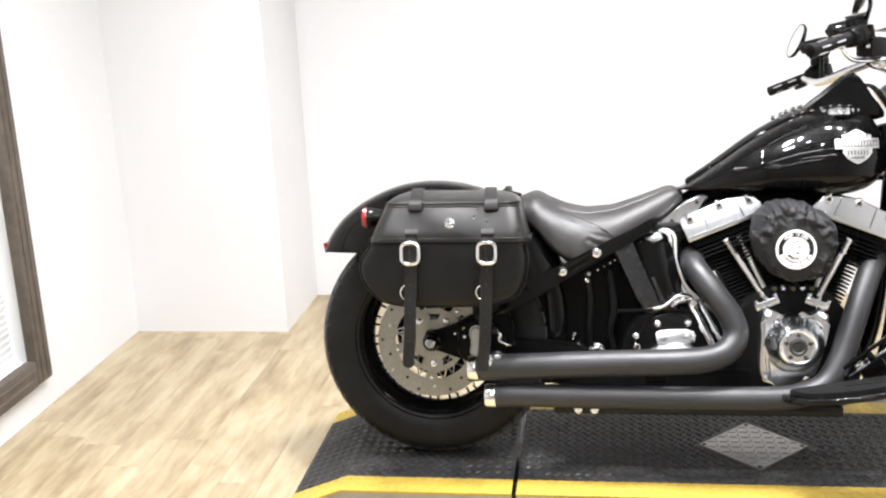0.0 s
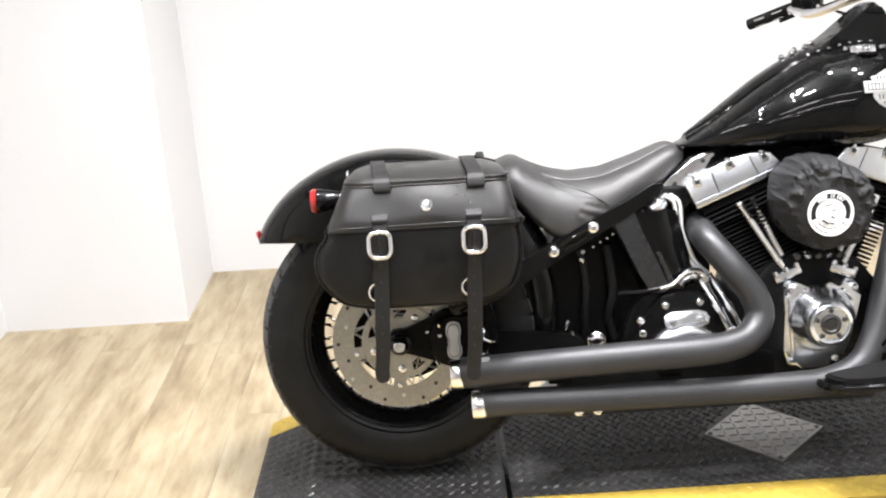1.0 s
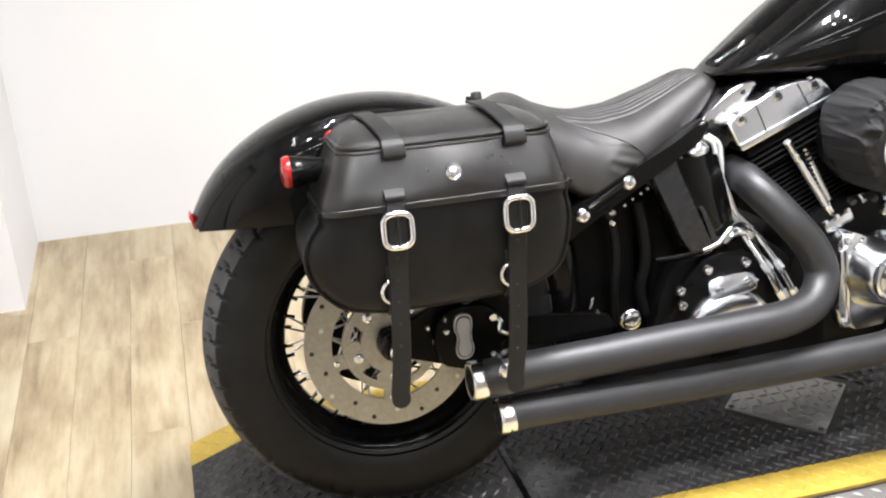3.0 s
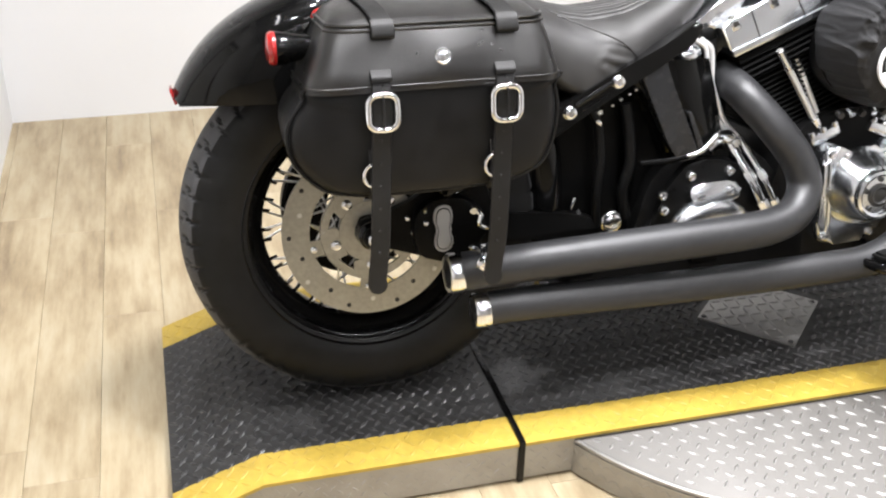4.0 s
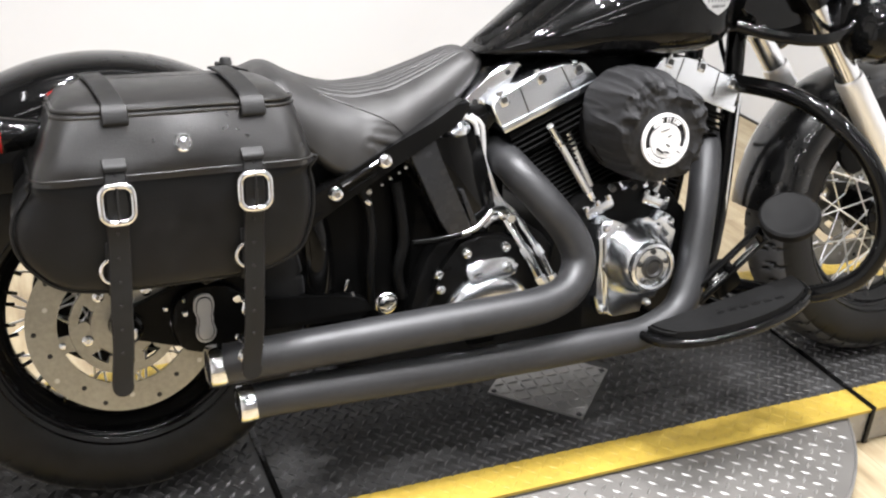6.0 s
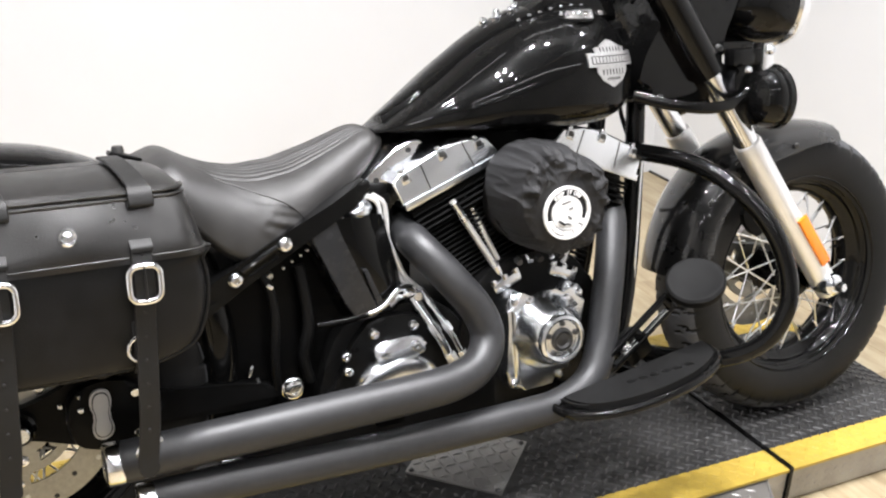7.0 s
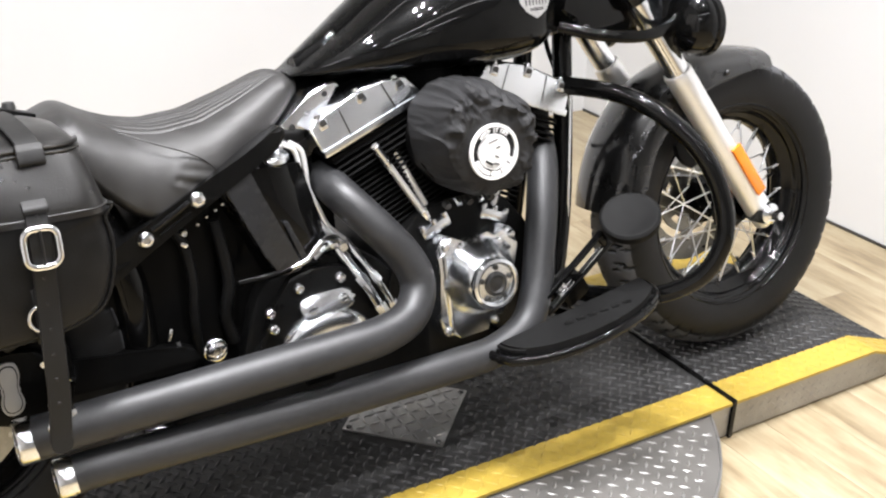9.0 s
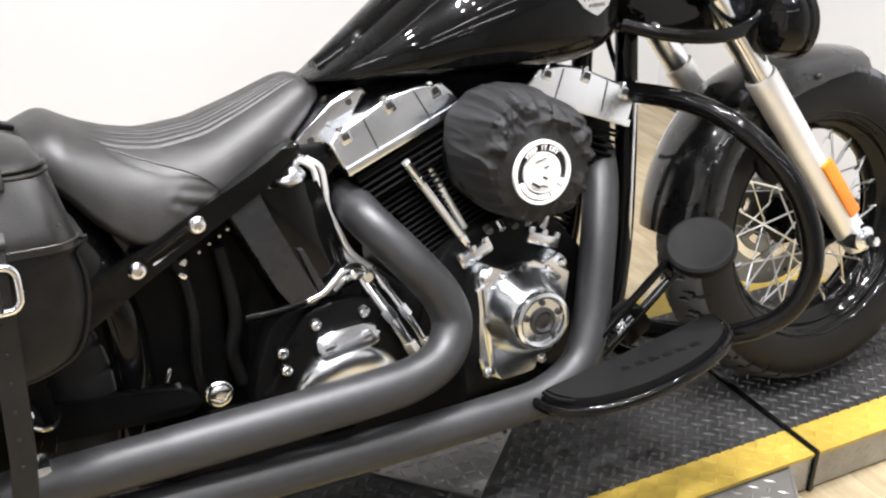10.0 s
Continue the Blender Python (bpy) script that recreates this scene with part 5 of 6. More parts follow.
lower = part("exhaust_pipe", tube(LOW, lambda t: 0.0282 + 0.001 * t, 28, 8), EXHAUST, moto, "satin black drag exhaust pipe with a chrome tip")
for pipe, (x, y, z), r in ((upper, UP[0], 0.0310), (lower, LOW[0], 0.0275)):
    part("chrome_tip", lathe([(r - 0.004, 0.014), (r + 0.001, 0.014), (r + 0.002, 0.010), (r + 0.002, -0.010), (r, -0.013), (r - 0.005, -0.013), (r - 0.006, 0.012)], (x, y, z), 40, True, "x"), CHROME, pipe, "chrome end ring")
    part("pipe_mouth", lathe([(r - 0.006, -0.010), (r - 0.006, 0.03), (0.0001, 0.03)], (x, y, z), 32, axis="x"), GAP, pipe)
part("pipe_bracket", rbox((0.170, -0.222, 0.282), (0.035, 0.045, 0.03), 0.008), POLISHED, upper, "bright bracket")
part("bracket_bolt", bolt(0.010, 0.01).moved(pose(0.155, -0.249, 0.279)), CHROME, upper)
for x in (0.33, 0.56):
    part("pipe_hanger", rbox((x, -0.20, 0.232), (0.05, 0.05, 0.02), 0.004), POWDER, upper)

# ---- floorboard, pedal, engine guard ----
def board_z(x):
    return 0.213 + (x - 0.85) * 0.16


outer = []
for k in range(25):
    a = math.pi * k / 24
    outer.append((1.02 - 0.165 * math.cos(a), -0.262 - 0.105 * math.sin(a) ** 0.8))
def board(z0, z1, shrink, bevel):
    bm = bmesh.new()
    cx, cy = 1.02, -0.30
    pts2 = [(cx + (x - cx) * shrink, cy + (y - cy) * shrink) for x, y in outer]
    a = [bm.verts.new((x, y, board_z(x) + z0)) for x, y in pts2]
    b = [bm.verts.new((x, y, board_z(x) + z1)) for x, y in pts2]
    f1, f2 = bm.faces.new(a), bm.faces.new(b[::-1])
    for i in range(len(a)):
        bm.faces.new((a[i], b[i], b[(i + 1) % len(a)], a[(i + 1) % len(a)]))
    bmesh.ops.bevel(bm, geom=[e for f in (f1, f2) for e in f.edges], offset=bevel, segments=2, affect="EDGES")
    bm.verts.index_update()
    return from_bm(bm)


fboard = part("floorboard", board(-0.020, -0.003, 0.985, 0.004), PAINT, moto, "black half-moon rider footboard with a rubber pad")
part("edge_bead", tube([(x, y, board_z(x) - 0.011) for x, y in outer], 0.0085, 14, 2), PAINT, fboard, "gloss black rounded edge")
part("rubber_pad", board(-0.005, 0.008, 0.94, 0.004), PAD, fboard, "black rubber pad")
for k in range(6):
    x = 0.985 + 0.022 * k
    part("pad_stroke", rbox((x, -0.318 - 0.004 * k + 0.012, board_z(x) + 0.0082), (0.014, 0.011, 0.0012), 0.0004, (0, -9, -10)), CASTING, fboard)
part("board_bracket", tube([(0.95, -0.27, board_z(0.95) - 0.02), (0.95, -0.20, 0.19), (0.96, -0.11, 0.17)], 0.012, 12), PAINT, fboard)
part("board_bracket", tube([(1.09, -0.27, board_z(1.09) - 0.02), (1.085, -0.20, 0.20), (1.08, -0.11, 0.19)], 0.012, 12), PAINT, fboard)
P0, P1 = Vector((0.985, -0.232, 0.243)), Vector((1.126, -0.246, 0.350))
run = P1 - P0
lever_m = Matrix.Translation(P0) @ Matrix.Rotation(-math.atan2(run.z, run.x), 4, "Y")
LEN = math.hypot(run.x, run.z)
pedal = part("brake_pedal", rbox((LEN / 2, 0, 0.014), (LEN, 0.014, 0.008), 0.003).moved(lever_m), PAINT, moto, "slotted black brake pedal with a round rubber pad")
part("lever_rail", rbox((LEN / 2, 0, -0.014), (LEN, 0.014, 0.008), 0.003).moved(lever_m), PAINT, pedal)
for u in (0.03, 0.48, 0.95):
    part("lever_web", rbox((LEN * u, 0, 0), (0.016, 0.012, 0.026), 0.004).moved(lever_m), PAINT, pedal)
for u in (0.26, 0.72):
    part("slot_lining", rbox((LEN * u, 0.001, -0.0092), (LEN * 0.34, 0.011, 0.003), 0.001).moved(lever_m), CHROME, pedal, "bright slot edge")
part("pedal_neck", tube([P1, (1.14, -0.258, 0.366), (1.15, -0.262, 0.376)], 0.011, 12), PAINT, pedal)
pm = pose(1.156, -0.264, 0.384, 22, -26, 0)
part("pedal_pad", lathe([(0.0001, 0.0075), (0.020, 0.008), (0.040, 0.010), (0.046, 0.0125), (0.050, 0.0125), (0.0545, 0.009), (0.055, 0.0), (0.052, -0.008), (0.0001, -0.008)], n=48, axis="z").moved(pm), PAD, pedal, "round black rubber pad")

part("pedal_box", rbox((1.07, -0.19, 0.255), (0.06, 0.05, 0.05), 0.012, (0, -30, 0)), POWDER, pedal)
part("pivot_bolt", bolt(0.011, 0.012).moved(pose(1.03, -0.222, 0.27)), CHROME, pedal)
GUARD = [(1.115, -0.06, 0.606), (1.15, -0.13, 0.605), (1.185, -0.205, 0.595), (1.215, -0.275, 0.565), (1.25, -0.335, 0.505), (1.275, -0.365, 0.425), (1.275, -0.372, 0.345), (1.245, -0.345, 0.275), (1.19, -0.28, 0.235), (1.14, -0.19, 0.225), (1.10, -0.10, 0.22)]
part("engine_guard", tube(GUARD, 0.0165, 18, 8), PAINT, moto, "gloss black tubular engine guard")

# ---- fork, headlamp, bars ----
FORK_TOP, FORK_END = Vector((1.107, 0, 0.98)), Vector((1.587, 0, 0.297))
fdir = (FORK_END - FORK_TOP).normalized()


def along(d, y):
    return FORK_TOP + fdir * d + Vector((0, y, 0))


total = (FORK_END - FORK_TOP).length
for side in (-1, 1):
    y = 0.108 * side
    leg = part("fork_leg", tube([along(total - 0.372, y), along(total - 0.357, y), along(total - 0.347, y), along(total - 0.2, y), along(total - 0.02, y), along(total + 0.018, y)], lambda t: 0.0280 if t < 0.45 else (0.0268 if t < 0.9 else 0.024), 28, 1), FORKMETAL, moto, "satin aluminium fork leg", STEER)
    part("fork_tube", tube([along(0.05, y), along(total - 0.31, y)], 0.0235, 28, 1), CHROME, leg, "chrome fork tube")
    part("dust_cap", lathe([(0.0235, 0.0), (0.0265, 0.001), (0.0280, 0.005), (0.0280, 0.02)], n=28, axis="z").moved(Matrix.Translation(along(total - 0.392, y)) @ fdir.to_track_quat("Z", "Y").to_matrix().to_4x4()), FORKMETAL, leg)
    part("axle_clamp", lathe([(0.0001, -0.022), (0.014, -0.022), (0.022, -0.016), (0.024, 0.0), (0.024, 0.03)], (FAX[0] + 0.012, y - 0.02 if side < 0 else y, FAX[2] - 0.004), 24), POLISHED, leg, "bright axle end")
    part("fork_cover", tube([along(0.05 if side < 0 else 0.14, y), along(0.2, y), along(0.272, y)], lambda t: 0.034 - 0.002 * t, 28, 4), PAINT, leg, "black fork cover")
part("axle_nut", lathe([(0.0001, -0.022), (0.008, -0.022), (0.010, -0.018), (0.011, 0)], (0.012, -0.15, -0.004), 6), CHROME, front, "bright axle nut")
part("fork_reflector", rbox((0, 0, 0), (0.125, 0.008, 0.024), 0.003).moved(Matrix.Translation(along(total - 0.125, -0.108) + Vector((0.006, -0.030, 0.006))) @ Matrix.Rotation(math.atan2(-fdir.z, fdir.x), 4, "Y")), AMBER, moto, "amber reflector on the fork leg", STEER)
part("lower_yoke", prism(smooth_outline([(1.19, 0.735), (1.26, 0.690), (1.33, 0.70), (1.325, 0.745), (1.26, 0.79), (1.19, 0.79)], 3), -0.090, 0.090, 0.02, 3), PAINT, moto, "black lower fork yoke", STEER)
part("steering_head", tube([(1.150, 0, 0.70), (1.128, 0, 0.83)], 0.036, 24, 1), PAINT, moto, "black steering head")
part("lamp_bar", tube([(1.10, -0.10, 0.725), (1.16, -0.135, 0.706), (1.24, -0.152, 0.696), (1.31, -0.150, 0.708), (1.36, -0.145, 0.745)], 0.011, 14, 6, flat=0.6), PAINT, moto, "flat black lamp bar across the fork", STEER)
nac = part("fork_shroud", prism(smooth_outline([(1.115, 0.72), (1.18, 0.695), (1.24, 0.69), (1.285, 0.70), (1.30, 0.76), (1.308, 0.82), (1.33, 0.87), (1.345, 0.93), (1.29, 0.99), (1.22, 1.0), (1.19, 0.95), (1.165, 0.86), (1.125, 0.79)], 4), -0.100, 0.100, 0.03, 4), PAINT, moto, "black fork shroud", STEER)
for x, z in ((1.158, 0.715), (1.292, 0.80)):
    part("shroud_bolt", bolt(0.007, 0.008).moved(pose(x, -0.100, z)), DARKSTEEL, nac)
head = part("headlamp", lathe([(0.0001, -0.13), (0.03, -0.127), (0.06, -0.105), (0.083, -0.06), (0.09, -0.01), (0.09, 0.02)], (1.487, 0, 0.886), 56, axis="x"), PAINT, moto, "gloss black bullet headlamp with a chrome rim", STEER)
part("chrome_rim", lathe([(0.090, 0.016), (0.095, 0.022), (0.096, 0.034), (0.091, 0.044), (0.082, 0.046), (0.080, 0.03)], (1.487, 0, 0.886), 56, axis="x"), CHROME, head, "chrome headlamp rim")
part("lens", lathe([(0.083, 0.036), (0.06, 0.05), (0.03, 0.057), (0.0001, 0.059)], (1.487, 0, 0.886), 56, axis="x"), GLASSY, head, "clear headlamp lens")
part("lamp_mount", tube([(1.33, 0, 0.80), (1.42, 0, 0.80), (1.49, 0, 0.815)], 0.02, 14), PAINT, head)
for side in (-1, 1):
    y = 0.145 * side
    lampb = part("auxiliary_lamp", lathe([(0.0001, -0.045), (0.03, -0.042), (0.05, -0.028), (0.058, -0.006), (0.059, 0.012), (0.055, 0.020)], (1.366, y, 0.706), 44, axis="x"), PAINT, moto, "round gloss black auxiliary lamp", STEER)
    part("lamp_rim", lathe([(0.058, 0.010), (0.062, 0.014), (0.062, 0.026), (0.056, 0.031), (0.052, 0.026)], (1.366, y, 0.706), 44, axis="x"), PAINT, lampb)
    part("lens", lathe([(0.055, 0.024), (0.035, 0.033), (0.0001, 0.037)], (1.366, y, 0.706), 44, axis="x"), GLASSY, lampb, "clear lens")
    part("lamp_bracket", rbox((1.361, y, 0.782), (0.026, 0.034, 0.054), 0.006), CHROME, lampb, "chrome lamp bracket")
    part("bracket_arm", rbox((1.318, y * 0.94, 0.784), (0.062, 0.030, 0.032), 0.006), PAINT, lampb)
    part("bracket_stay", rbox((1.325, y * 0.80, 0.735), (0.050, 0.050, 0.075), 0.012), PAINT, lampb)
    part("bracket_bolt", bolt(0.008, 0.010).moved(pose(1.362, y - 0.018, 0.796)), POLISHED, lampb)
    part("bracket_bolt", bolt(0.006, 0.008).moved(pose(1.312, y - 0.016, 0.762)), POLISHED, lampb)

FCROWN = [(60, 0.333), (80, 0.328), (97, 0.328), (113, 0.338), (129, 0.347), (148, 0.345), (175, 0.340)]
front_fender = fender("front_fender", (FAX[0], 0, FAX[2]), [75 + 3.92 * i for i in range(26)], FCROWN, lambda a: interp(a, [(60, 0.318), (66, 0.305), (80, 0.288), (98, 0.274), (145, 0.278), (163, 0.268), (172, 0.30)]), lambda a: 0.084, FRONT_PAINT, "black front fender", STEER)
for a in (100, 120):
    part("fender_bolt", bolt(0.005, 0.005, 12).moved(pose(FAX[0] + 0.29 * math.cos(radians(a)), -0.0845, FAX[2] + 0.29 * math.sin(radians(a)))), DARKSTEEL, front_fender)
part("fender_bracket", prism(smooth_outline([(1.37, 0.47), (1.43, 0.53), (1.47, 0.52), (1.46, 0.46), (1.41, 0.42)], 3), -0.098, -0.084, 0.003), POWDER, front_fender)
part("front_caliper", rbox((FAX[0] - 0.13, 0.10, FAX[2] + 0.05), (0.07, 0.06, 0.11), 0.015, (0, 25, 0)), PAINT, moto, "black front brake caliper", STEER)
part("brake_hose", tube([(1.16, -0.02, 0.74), (1.15, -0.03, 0.68), (1.17, -0.04, 0.60), (1.22, 0.02, 0.50), (1.26, 0.06, 0.47)], 0.0045, 8), POWDER, moto, "thin black brake hose")

# handlebar with grips, controls and mirrors
bar = part("handlebar", tube([(1.005, 0.362, 0.965), (1.031, 0.28, 0.950), (1.082, 0.18, 0.974), (1.145, 0.10, 1.0), (1.175, 0.0, 1.01), (1.15, -0.12, 1.022), (1.09, -0.24, 1.030), (1.02, -0.30, 1.030), (0.965, -0.34, 1.022)], 0.0125, 14), CHROME, moto, "chrome handlebar with black grips")
for side, A, B in ((-1, (0.870, -0.422, 0.992), (0.966, -0.345, 1.022)), (1, (0.922, 0.428, 0.934), (1.015, 0.355, 0.970))):
    A, B = Vector(A), Vector(B)
    out = (B - A).normalized()
    grip = part("grip", tube([A, A.lerp(B, 0.03), A.lerp(B, 0.5), B], 0.0142, 18, 1), PAD, bar, "black rubber grip with bright inlays")
    for t in (0.28, 0.66):
        for k in range(5):
            a = 2 * math.pi * k / 5 + 0.5
            off = Vector((0, 0, 1)).cross(out).normalized() * math.cos(a) * 0.0132 + Vector((0, 0, 1)) * math.sin(a) * 0.0132
            part("grip_inlay", tube([A.lerp(B, t - 0.11) + off, A.lerp(B, t + 0.11) + off], 0.003, 8, 1), POLISHED, grip)
    turned = Matrix.Translation(B) @ out.to_track_quat("X", "Z").to_matrix().to_4x4()
    part("grip_cap", lathe([(0.0001, -0.0035), (0.009, -0.003), (0.0125, -0.0005), (0.0142, 0.002)], n=20, axis="x").moved(Matrix.Translation(A) @ turned.to_3x3().to_4x4()), POWDER, grip)
    housing = part("switch_housing", lathe([(0.0145, -0.002), (0.020, 0.0), (0.022, 0.004), (0.022, 0.022), (0.0205, 0.023), (0.0205, 0.025), (0.022, 0.026), (0.022, 0.044), (0.019, 0.048), (0.012, 0.05)], n=24, axis="x").moved(turned), CASTING, bar, "black switch housing")
    for u, dz in ((0.012, -0.018), (0.030, -0.020), (0.021, 0.018)):
        part("switch_button", rbox((u, -0.012 * side, dz), (0.012, 0.014, 0.010), 0.003).moved(turned), PAINT, housing)
    part("lever_clamp", rbox((0.060, 0, 0), (0.016, 0.034, 0.034), 0.006).moved(turned), CASTING, bar)
    reservoir = part("master_cylinder", rbox((0.052, -0.016 * side, 0.026), (0.046, 0.030, 0.024), 0.008).moved(turned), CASTING, bar, "black clutch master cylinder")
    part("reservoir_lid", rbox((0.052, -0.016 * side, 0.0405), (0.042, 0.028, 0.005), 0.002).moved(turned), DARKSTEEL, reservoir)
    part("lid_screw", bolt(0.003, 0.003, 10).moved(turned @ pose(0.060, -0.016 * side, 0.044, 90)), POLISHED, reservoir)
    if side < 0:
        part("lever", tube([(1.060, -0.27, 0.980), (1.010, -0.30, 0.975), (0.975, -0.335, 0.977), (0.955, -0.355, 0.990), (0.948, -0.362, 1.000)], lambda t: 0.0055 - 0.001 * t, 10, 5), POLISHED, bar, "bright brake lever")
        part("brake_housing", rbox((1.028, -0.295, 1.004), (0.062, 0.046, 0.044), 0.010, (0, 0, 40)), CASTING, bar, "black brake lever housing")
        part("clamp_bolt", bolt(0.005, 0.005, 10).moved(pose(1.012, -0.322, 1.006)), POLISHED, bar)
        part("bar_clamp", rbox((1.085, -0.235, 1.030), (0.060, 0.040, 0.040), 0.010, (0, 0, 48)), PAINT, bar)
        part("brake_line", tube([(1.03, -0.30, 1.03), (1.005, -0.30, 1.0), (1.03, -0.26, 0.968), (1.09, -0.18, 0.955), (1.14, -0.06, 0.94)], 0.0045, 8, 5), CHROME, bar, "braided steel brake line")
    else:
        part("lever", tube([(1.045, 0.33, 0.968), (1.01, 0.345, 0.950), (0.985, 0.375, 0.938)], lambda t: 0.006 - 0.001 * t, 10, 4), PAINT, bar)
    mm = (pose(0.974, 0.315, 1.068, 0, 22, 12) if side > 0 else pose(0.962, -0.45, 1.112, 0, 14, -10)) @ Matrix.Diagonal((1, 0.82, 0.96, 1))
    stem = mm @ Vector((0.015, 0, 0))
    mir = part("mirror", lathe([(0.0001, 0.018), (0.03, 0.016), (0.048, 0.008), (0.052, 0.0), (0.050, -0.003)], n=40, axis="x").moved(mm), PAINT, bar, "oval black mirror on a thin stalk")
    part("mirror_glass", lathe([(0.048, -0.002), (0.0001, -0.0025)], n=40, axis="x").moved(mm), MIRROR, mir)
    part("mirror_stalk", tube([stem, stem.lerp(B + out * 0.055, 0.4) + Vector((0.008, 0, 0.01)), B + out * 0.06 + Vector((0, 0, 0.03))], 0.005, 8), PAINT, mir)
    sig = part("front_turn_signal", lathe([(0.0001, -0.06), (0.016, -0.05), (0.025, -0.01), (0.028, 0.01), (0.024, 0.02), (0.0001, 0.024)], (0.995, -0.245, 1.046) if side < 0 else (1.030, 0.26, 1.045), 24, axis="x"), PAINT, bar, "round black turn signal")
    part("signal_stalk", tube([(1.005, -0.265, 1.032), (0.998, -0.25, 1.04)] if side < 0 else [(1.035, 0.275, 0.955), (1.032, 0.262, 1.03)], 0.006, 8, 1), PAINT, sig)
part("riser", rbox((1.16, 0, 0.99), (0.06, 0.16, 0.06), 0.015), CHROME, bar, "chrome handlebar clamp")
for y in (0.10, 0.13):
    part("cable", tube([(1.06, 0.30, 0.97), (1.10, 0.22, 0.94), (1.13, y, 0.93), (1.15, 0.06, 0.88)], 0.004, 8), POWDER, bar)
    part("cable", tube([(1.06, -0.30, 0.97), (1.10, -0.22, 0.94), (1.13, -y, 0.93), (1.15, -0.06, 0.88)], 0.004, 8), POWDER, bar)

# ---- saddlebag ----
BODY = [(-0.085, 0.590), (-0.122, 0.568), (-0.145, 0.532), (-0.140, 0.485), (-0.103, 0.442), (-0.06, 0.428), (-0.012, 0.424), (0.09, 0.424), (0.16, 0.427), (0.205, 0.436), (0.24, 0.458), (0.258, 0.515), (0.254, 0.570), (0.236, 0.590)]
line = smooth_outline(BODY, 5)
bcx, bcz = 0.058, 0.52
rings = []
for y, k in ((-0.135, 0.95), (-0.14, 0.975), (-0.20, 0.995), (-0.265, 1.0), (-0.285, 0.992), (-0.297, 0.975), (-0.305, 0.95), (-0.309, 0.90), (-0.312, 0.75), (-0.314, 0.45), (-0.315, 0.1)):
    rings.append([(bcx + (x - bcx) * k, y, bcz + (z - bcz) * k) for x, z in line])
bag = part("saddlebag", loft(rings), SUEDE, moto, "black leather saddlebag with two buckled straps", smooth=60)
part("body_piping", tube([(x, -0.292, z) for x, z in line[::2]], 0.003, 8, 3, True), SUEDE, bag)


def rounded(x0, x1, y0, y1, z, r, n=6):
    pts = []
    for cx, cy, a0 in ((x1 - r, y1 - r, 0), (x0 + r, y1 - r, 90), (x0 + r, y0 + r, 180), (x1 - r, y0 + r, 270)):
        for k in range(n + 1):
            a = radians(a0 + 90 * k / n)
            pts.append((cx + r * math.cos(a), cy + r * math.sin(a), z))
    return pts


def lid_ring(z, dz=0.0):
    x0 = interp(z, [(0.58, -0.119), (0.60, -0.112), (0.672, -0.080), (0.686, -0.066), (0.694, -0.04)])
    x1 = interp(z, [(0.58, 0.259), (0.60, 0.255), (0.672, 0.238), (0.686, 0.226), (0.694, 0.20)])
    y0 = interp(z, [(0.58, -0.323), (0.60, -0.320), (0.672, -0.294), (0.681, -0.272), (0.690, -0.235), (0.694, -0.20)])
    pts = rounded(x0, x1, y0, -0.138, z, 0.034)
    a, b = Vector(pts[20]), Vector(pts[21])
    pts[21:21] = [tuple(a.lerp(b, k / 28)) for k in range(1, 28)]
    # soft swelling of the front between the straps
    swell = 0.0075 * max(0.0, math.sin(math.pi * (z - 0.582) / 0.092)) if z < 0.674 else 0.0
    out = []
    for px_, py_, pz_ in pts:
        if py_ < y0 + 0.03:
            k = 0.55 - 0.45 * math.cos(2 * math.pi * (px_ + 0.014) / 0.181) + 0.25 * noise.noise(Vector((px_ * 14, 2.0, pz_ * 20)))
            py_ -= swell * k
        out.append((px_, py_, pz_))
    return out


levels = [0.582, 0.584, 0.592, 0.60, 0.61, 0.62, 0.63, 0.64, 0.65, 0.66, 0.667, 0.674, 0.679, 0.684, 0.688, 0.691, 0.694]
rings = [[(p[0], p[1], p[2] - 0.010 * (p[0] - 0.07) / 0.19 * (0.0 if p[2] < 0.6 else 0.2)) for p in lid_ring(z)] for z in levels]
lid = part("lid", loft(rings), LEATHER, bag, "black leather flap lid with a piped edge", smooth=50)
for dz, rr in ((0.0, 0.0034), (-0.007, 0.0024)):
    ring = lid_ring(0.672 + dz)
    part("lid_piping", tube([(x, y - 0.001, z) for x, y, z in ring[12:]], rr, 8, 2), LEATHER, lid)
part("lid_hem", tube([(x, y - 0.0005, z + 0.007) for x, y, z in lid_ring(0.583)[12:]], 0.0018, 6, 2), LEATHER, lid)
concho_m = pose(0.077, -0.3185, 0.627, -20, 0, 0) @ Matrix.Diagonal((0.8, 0.9, 0.8, 1))
part("concho", lathe([(0.0155, 0.004), (0.0155, -0.001), (0.013, -0.004), (0.010, -0.003), (0.0085, -0.006), (0.004, -0.0075), (0.0001, -0.008)], n=28).moved(concho_m), CHROME, bag, "round chrome concho")


def band(pts, w, thick):
    """A leather band through (x, y, z) points, w wide along x."""
    ln = curve_points(pts, 6)
    rings_ = []
    for i, p in enumerate(ln):
        a, b = ln[max(0, i - 1)], ln[min(len(ln) - 1, i + 1)]
        d = (b - a).normalized()
        nrm = d.cross(Vector((1, 0, 0))).normalized()
        h = w / 2
        e = thick * 0.35
        rings_.append([p + Vector((-h, 0, 0)), p + Vector((-h + e, 0, 0)) + nrm * thick / 2, p + Vector((h - e, 0, 0)) + nrm * thick / 2, p + Vector((h, 0, 0)), p + Vector((h - e, 0, 0)) - nrm * thick / 2, p + Vector((-h + e, 0, 0)) - nrm * thick / 2])
    return loft(rings_)


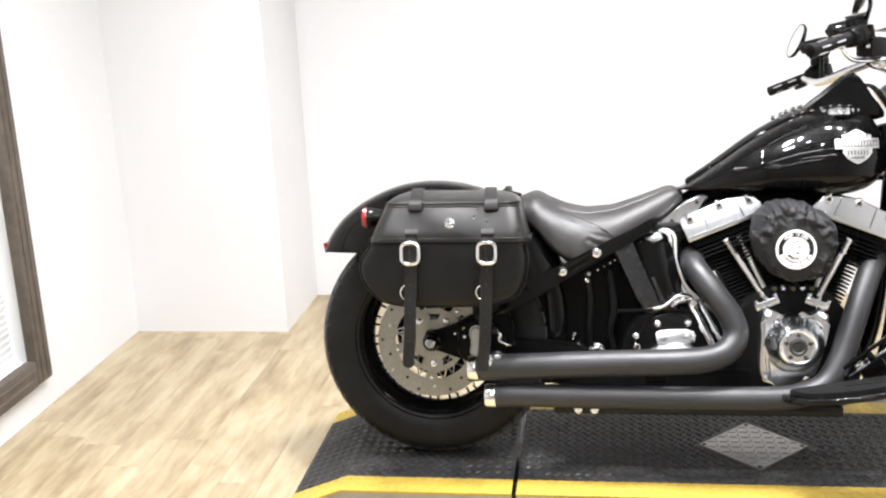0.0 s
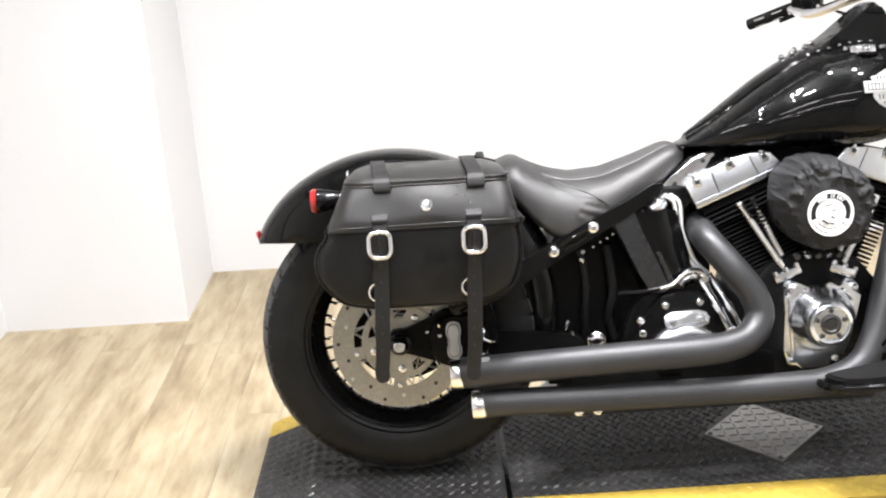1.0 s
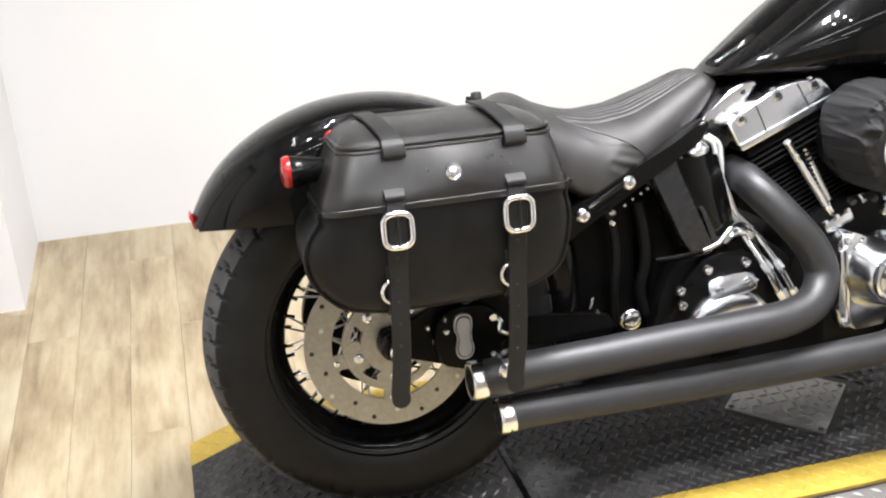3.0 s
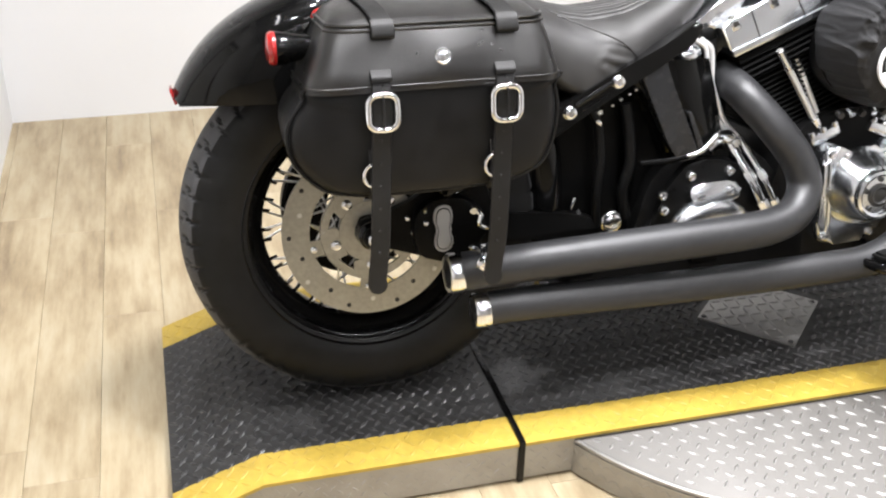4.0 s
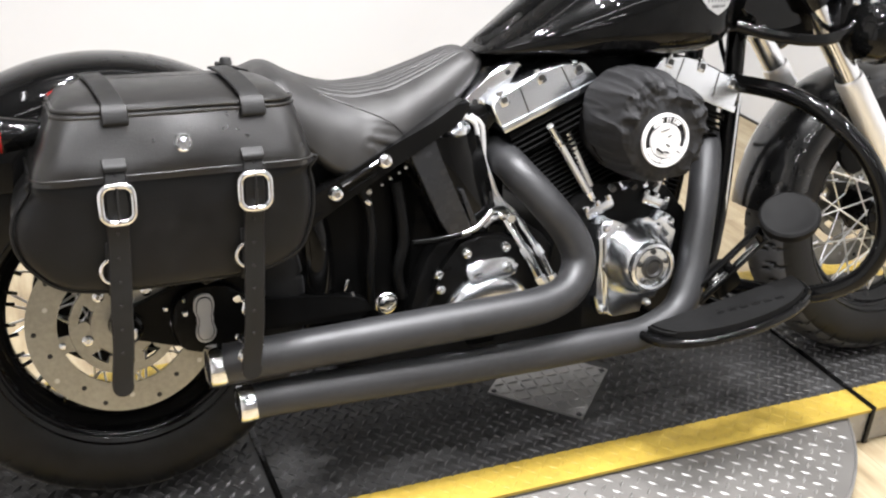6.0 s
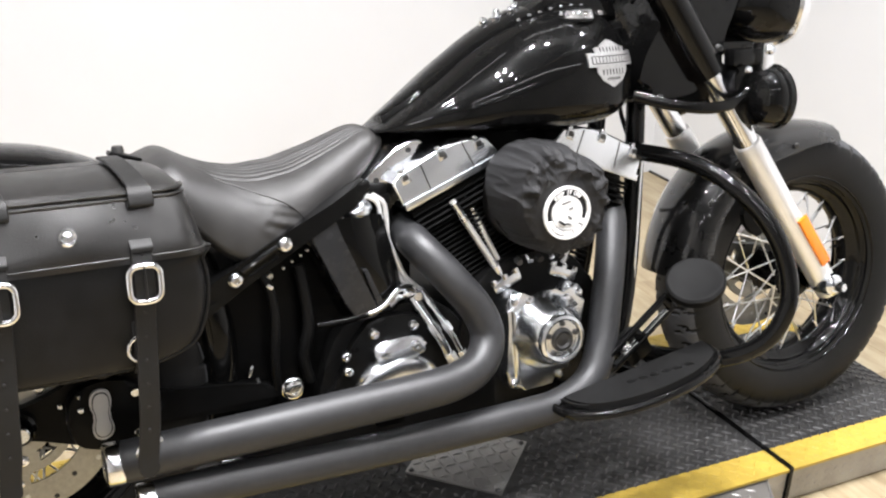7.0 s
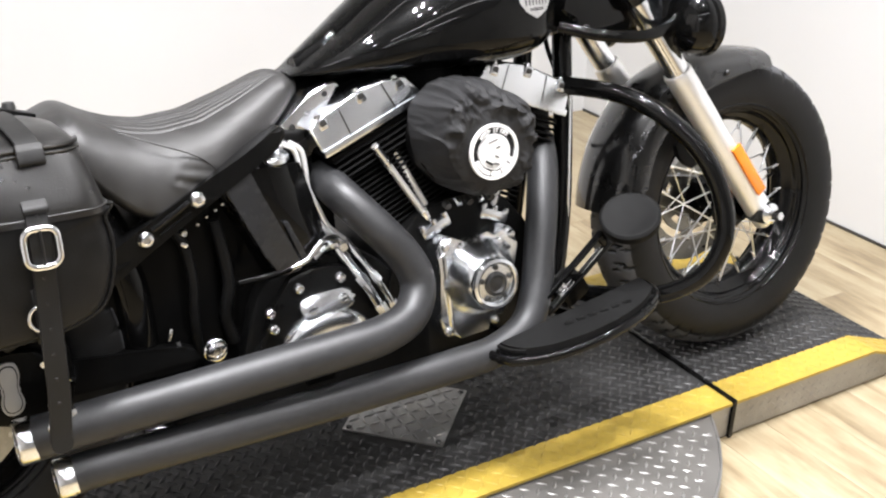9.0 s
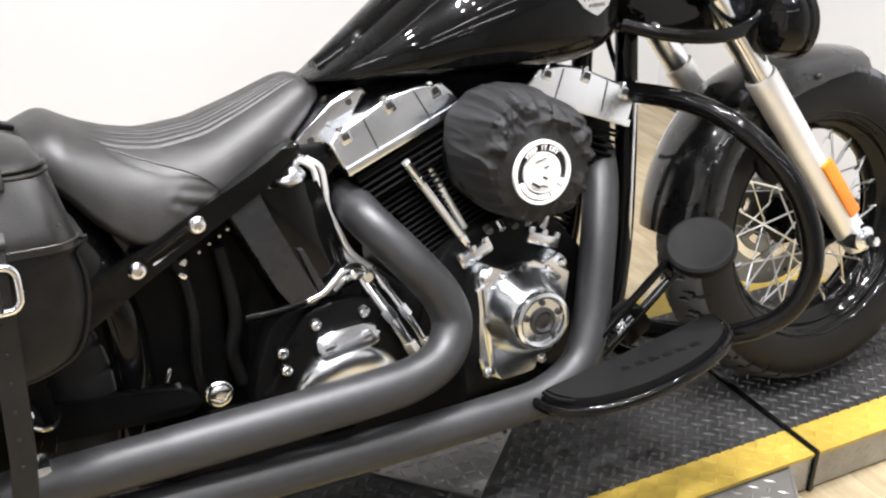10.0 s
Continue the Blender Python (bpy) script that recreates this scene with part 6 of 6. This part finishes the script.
for sx, end_z, sway in ((-0.016, 0.292, -0.014), (0.165, 0.285, -0.015)):
    over = part("lid_strap", band([(sx - 0.004, -0.15, 0.699), (sx, -0.20, 0.699), (sx + 0.006, -0.26, 0.690), (sx + 0.010, -0.292, 0.679), (sx + 0.010, -0.300, 0.670), (sx + 0.010, -0.305, 0.660)], 0.030, 0.004), STRAP, bag, "black leather strap over the lid")
    part("strap_loop", band([(sx + 0.010, -0.299, 0.678), (sx + 0.010, -0.3055, 0.671), (sx + 0.010, -0.310, 0.658), (sx + 0.010, -0.306, 0.655)], 0.034, 0.004), STRAP, over)
    part("strap_tab", band([(sx + 0.002, -0.317, 0.607), (sx + 0.002, -0.322, 0.597), (sx + 0.001, -0.327, 0.583), (sx, -0.329, 0.560)], 0.028, 0.004), STRAP, over)
    part("keeper", band([(sx + 0.002, -0.316, 0.612), (sx + 0.002, -0.326, 0.604), (sx + 0.002, -0.327, 0.598)], 0.031, 0.003), STRAP, over)
    hang = part("hanging_strap", band([(sx, -0.331, 0.583), (sx, -0.334, 0.555), (sx - 0.001, -0.327, 0.52), (sx - 0.003, -0.325, 0.47), (sx - 0.006, -0.325, 0.41), (sx - 0.009, -0.322, 0.35), (sx + sway, -0.318, end_z + 0.012), (sx + sway, -0.318, end_z)], 0.029, 0.0045), STRAP, bag, "black leather strap end with punched holes")
    part("strap_tip", disc(0.0145, 0.0045, (sx + sway, -0.318, end_z), 20), STRAP, hang)
    for k in range(6):
        z = 0.515 - 0.034 * k
        part("punched_hole", disc(0.0022, 0.002, (sx - 0.002 - 0.010 * (0.52 - z) / 0.2, -0.3295 + 0.004 * (0.52 - z) / 0.2, z), 10), GAP, hang)
    part("punched_hole", disc(0.0022, 0.002, (sx + 0.002, -0.326, 0.594), 10), GAP, over)
    bx, bz, bw, bh, br = sx, 0.557, 0.0205, 0.0245, 0.0135
    ring = []
    for cx, cz, a0 in ((bw - br, bh - br, 0), (-bw + br, bh - br, 90), (-bw + br, -bh + br, 180), (bw - br, -bh + br, 270)):
        for k in range(4):
            a = radians(a0 + 30 * k)
            ring.append((bx + cx + br * math.cos(a), -0.338, bz + cz + br * math.sin(a)))
    buckle = part("buckle", tube(ring, 0.0047, 12, 2, True), CHROME, bag, "rounded chrome buckle")
    part("buckle_pin", tube([(bx, -0.341, bz + bh), (bx, -0.343, bz), (bx, -0.341, bz - bh)], 0.0018, 8, 2), STRAP, buckle)
    dr = []
    for k in range(16):
        a = 2 * math.pi * k / 16
        dr.append((sx - 0.012 + 0.016 * math.cos(a), -0.322, 0.462 + 0.017 * math.sin(a)))
    part("d_ring", tube(dr, 0.0026, 10, 2, True), CHROME, bag, "chrome ring")
    part("ring_tab", band([(sx - 0.008, -0.316, 0.50), (sx - 0.008, -0.320, 0.478), (sx - 0.008, -0.318, 0.44), (sx - 0.008, -0.30, 0.422)], 0.024, 0.003), STRAP, bag)

# ---- floor of pale boards, laid along y ----
floor = tagged(part("floor", rbox(((WEST_X + EAST_X) / 2, (SOUTH_Y + NORTH_Y) / 2, FLOOR_Z - 0.06), (EAST_X - WEST_X + 0.2, NORTH_Y - SOUTH_Y + 0.2, 0.108), 0), DARKSTEEL, smooth=0), "pale oak-look plank floor", "floor", kind="structure")
BW, BL = 0.125, 0.92
plank = build("floor_board", rbox((0, 0, -0.003), (BW - 0.0005, BL - 0.0005, 0.006), 0.0006, (0, 0, 0), 1), WOOD, 0)
rng = random.Random(5)
ncol = math.ceil((EAST_X - WEST_X) / BW)
for i in range(ncol):
    y = SOUTH_Y - rng.uniform(0, BL)
    while y < NORTH_Y:
        part("floor_board", plank, None, floor, m=pose(WEST_X + (i + 0.5) * BW, y + BL / 2, FLOOR_Z))
        y += BL
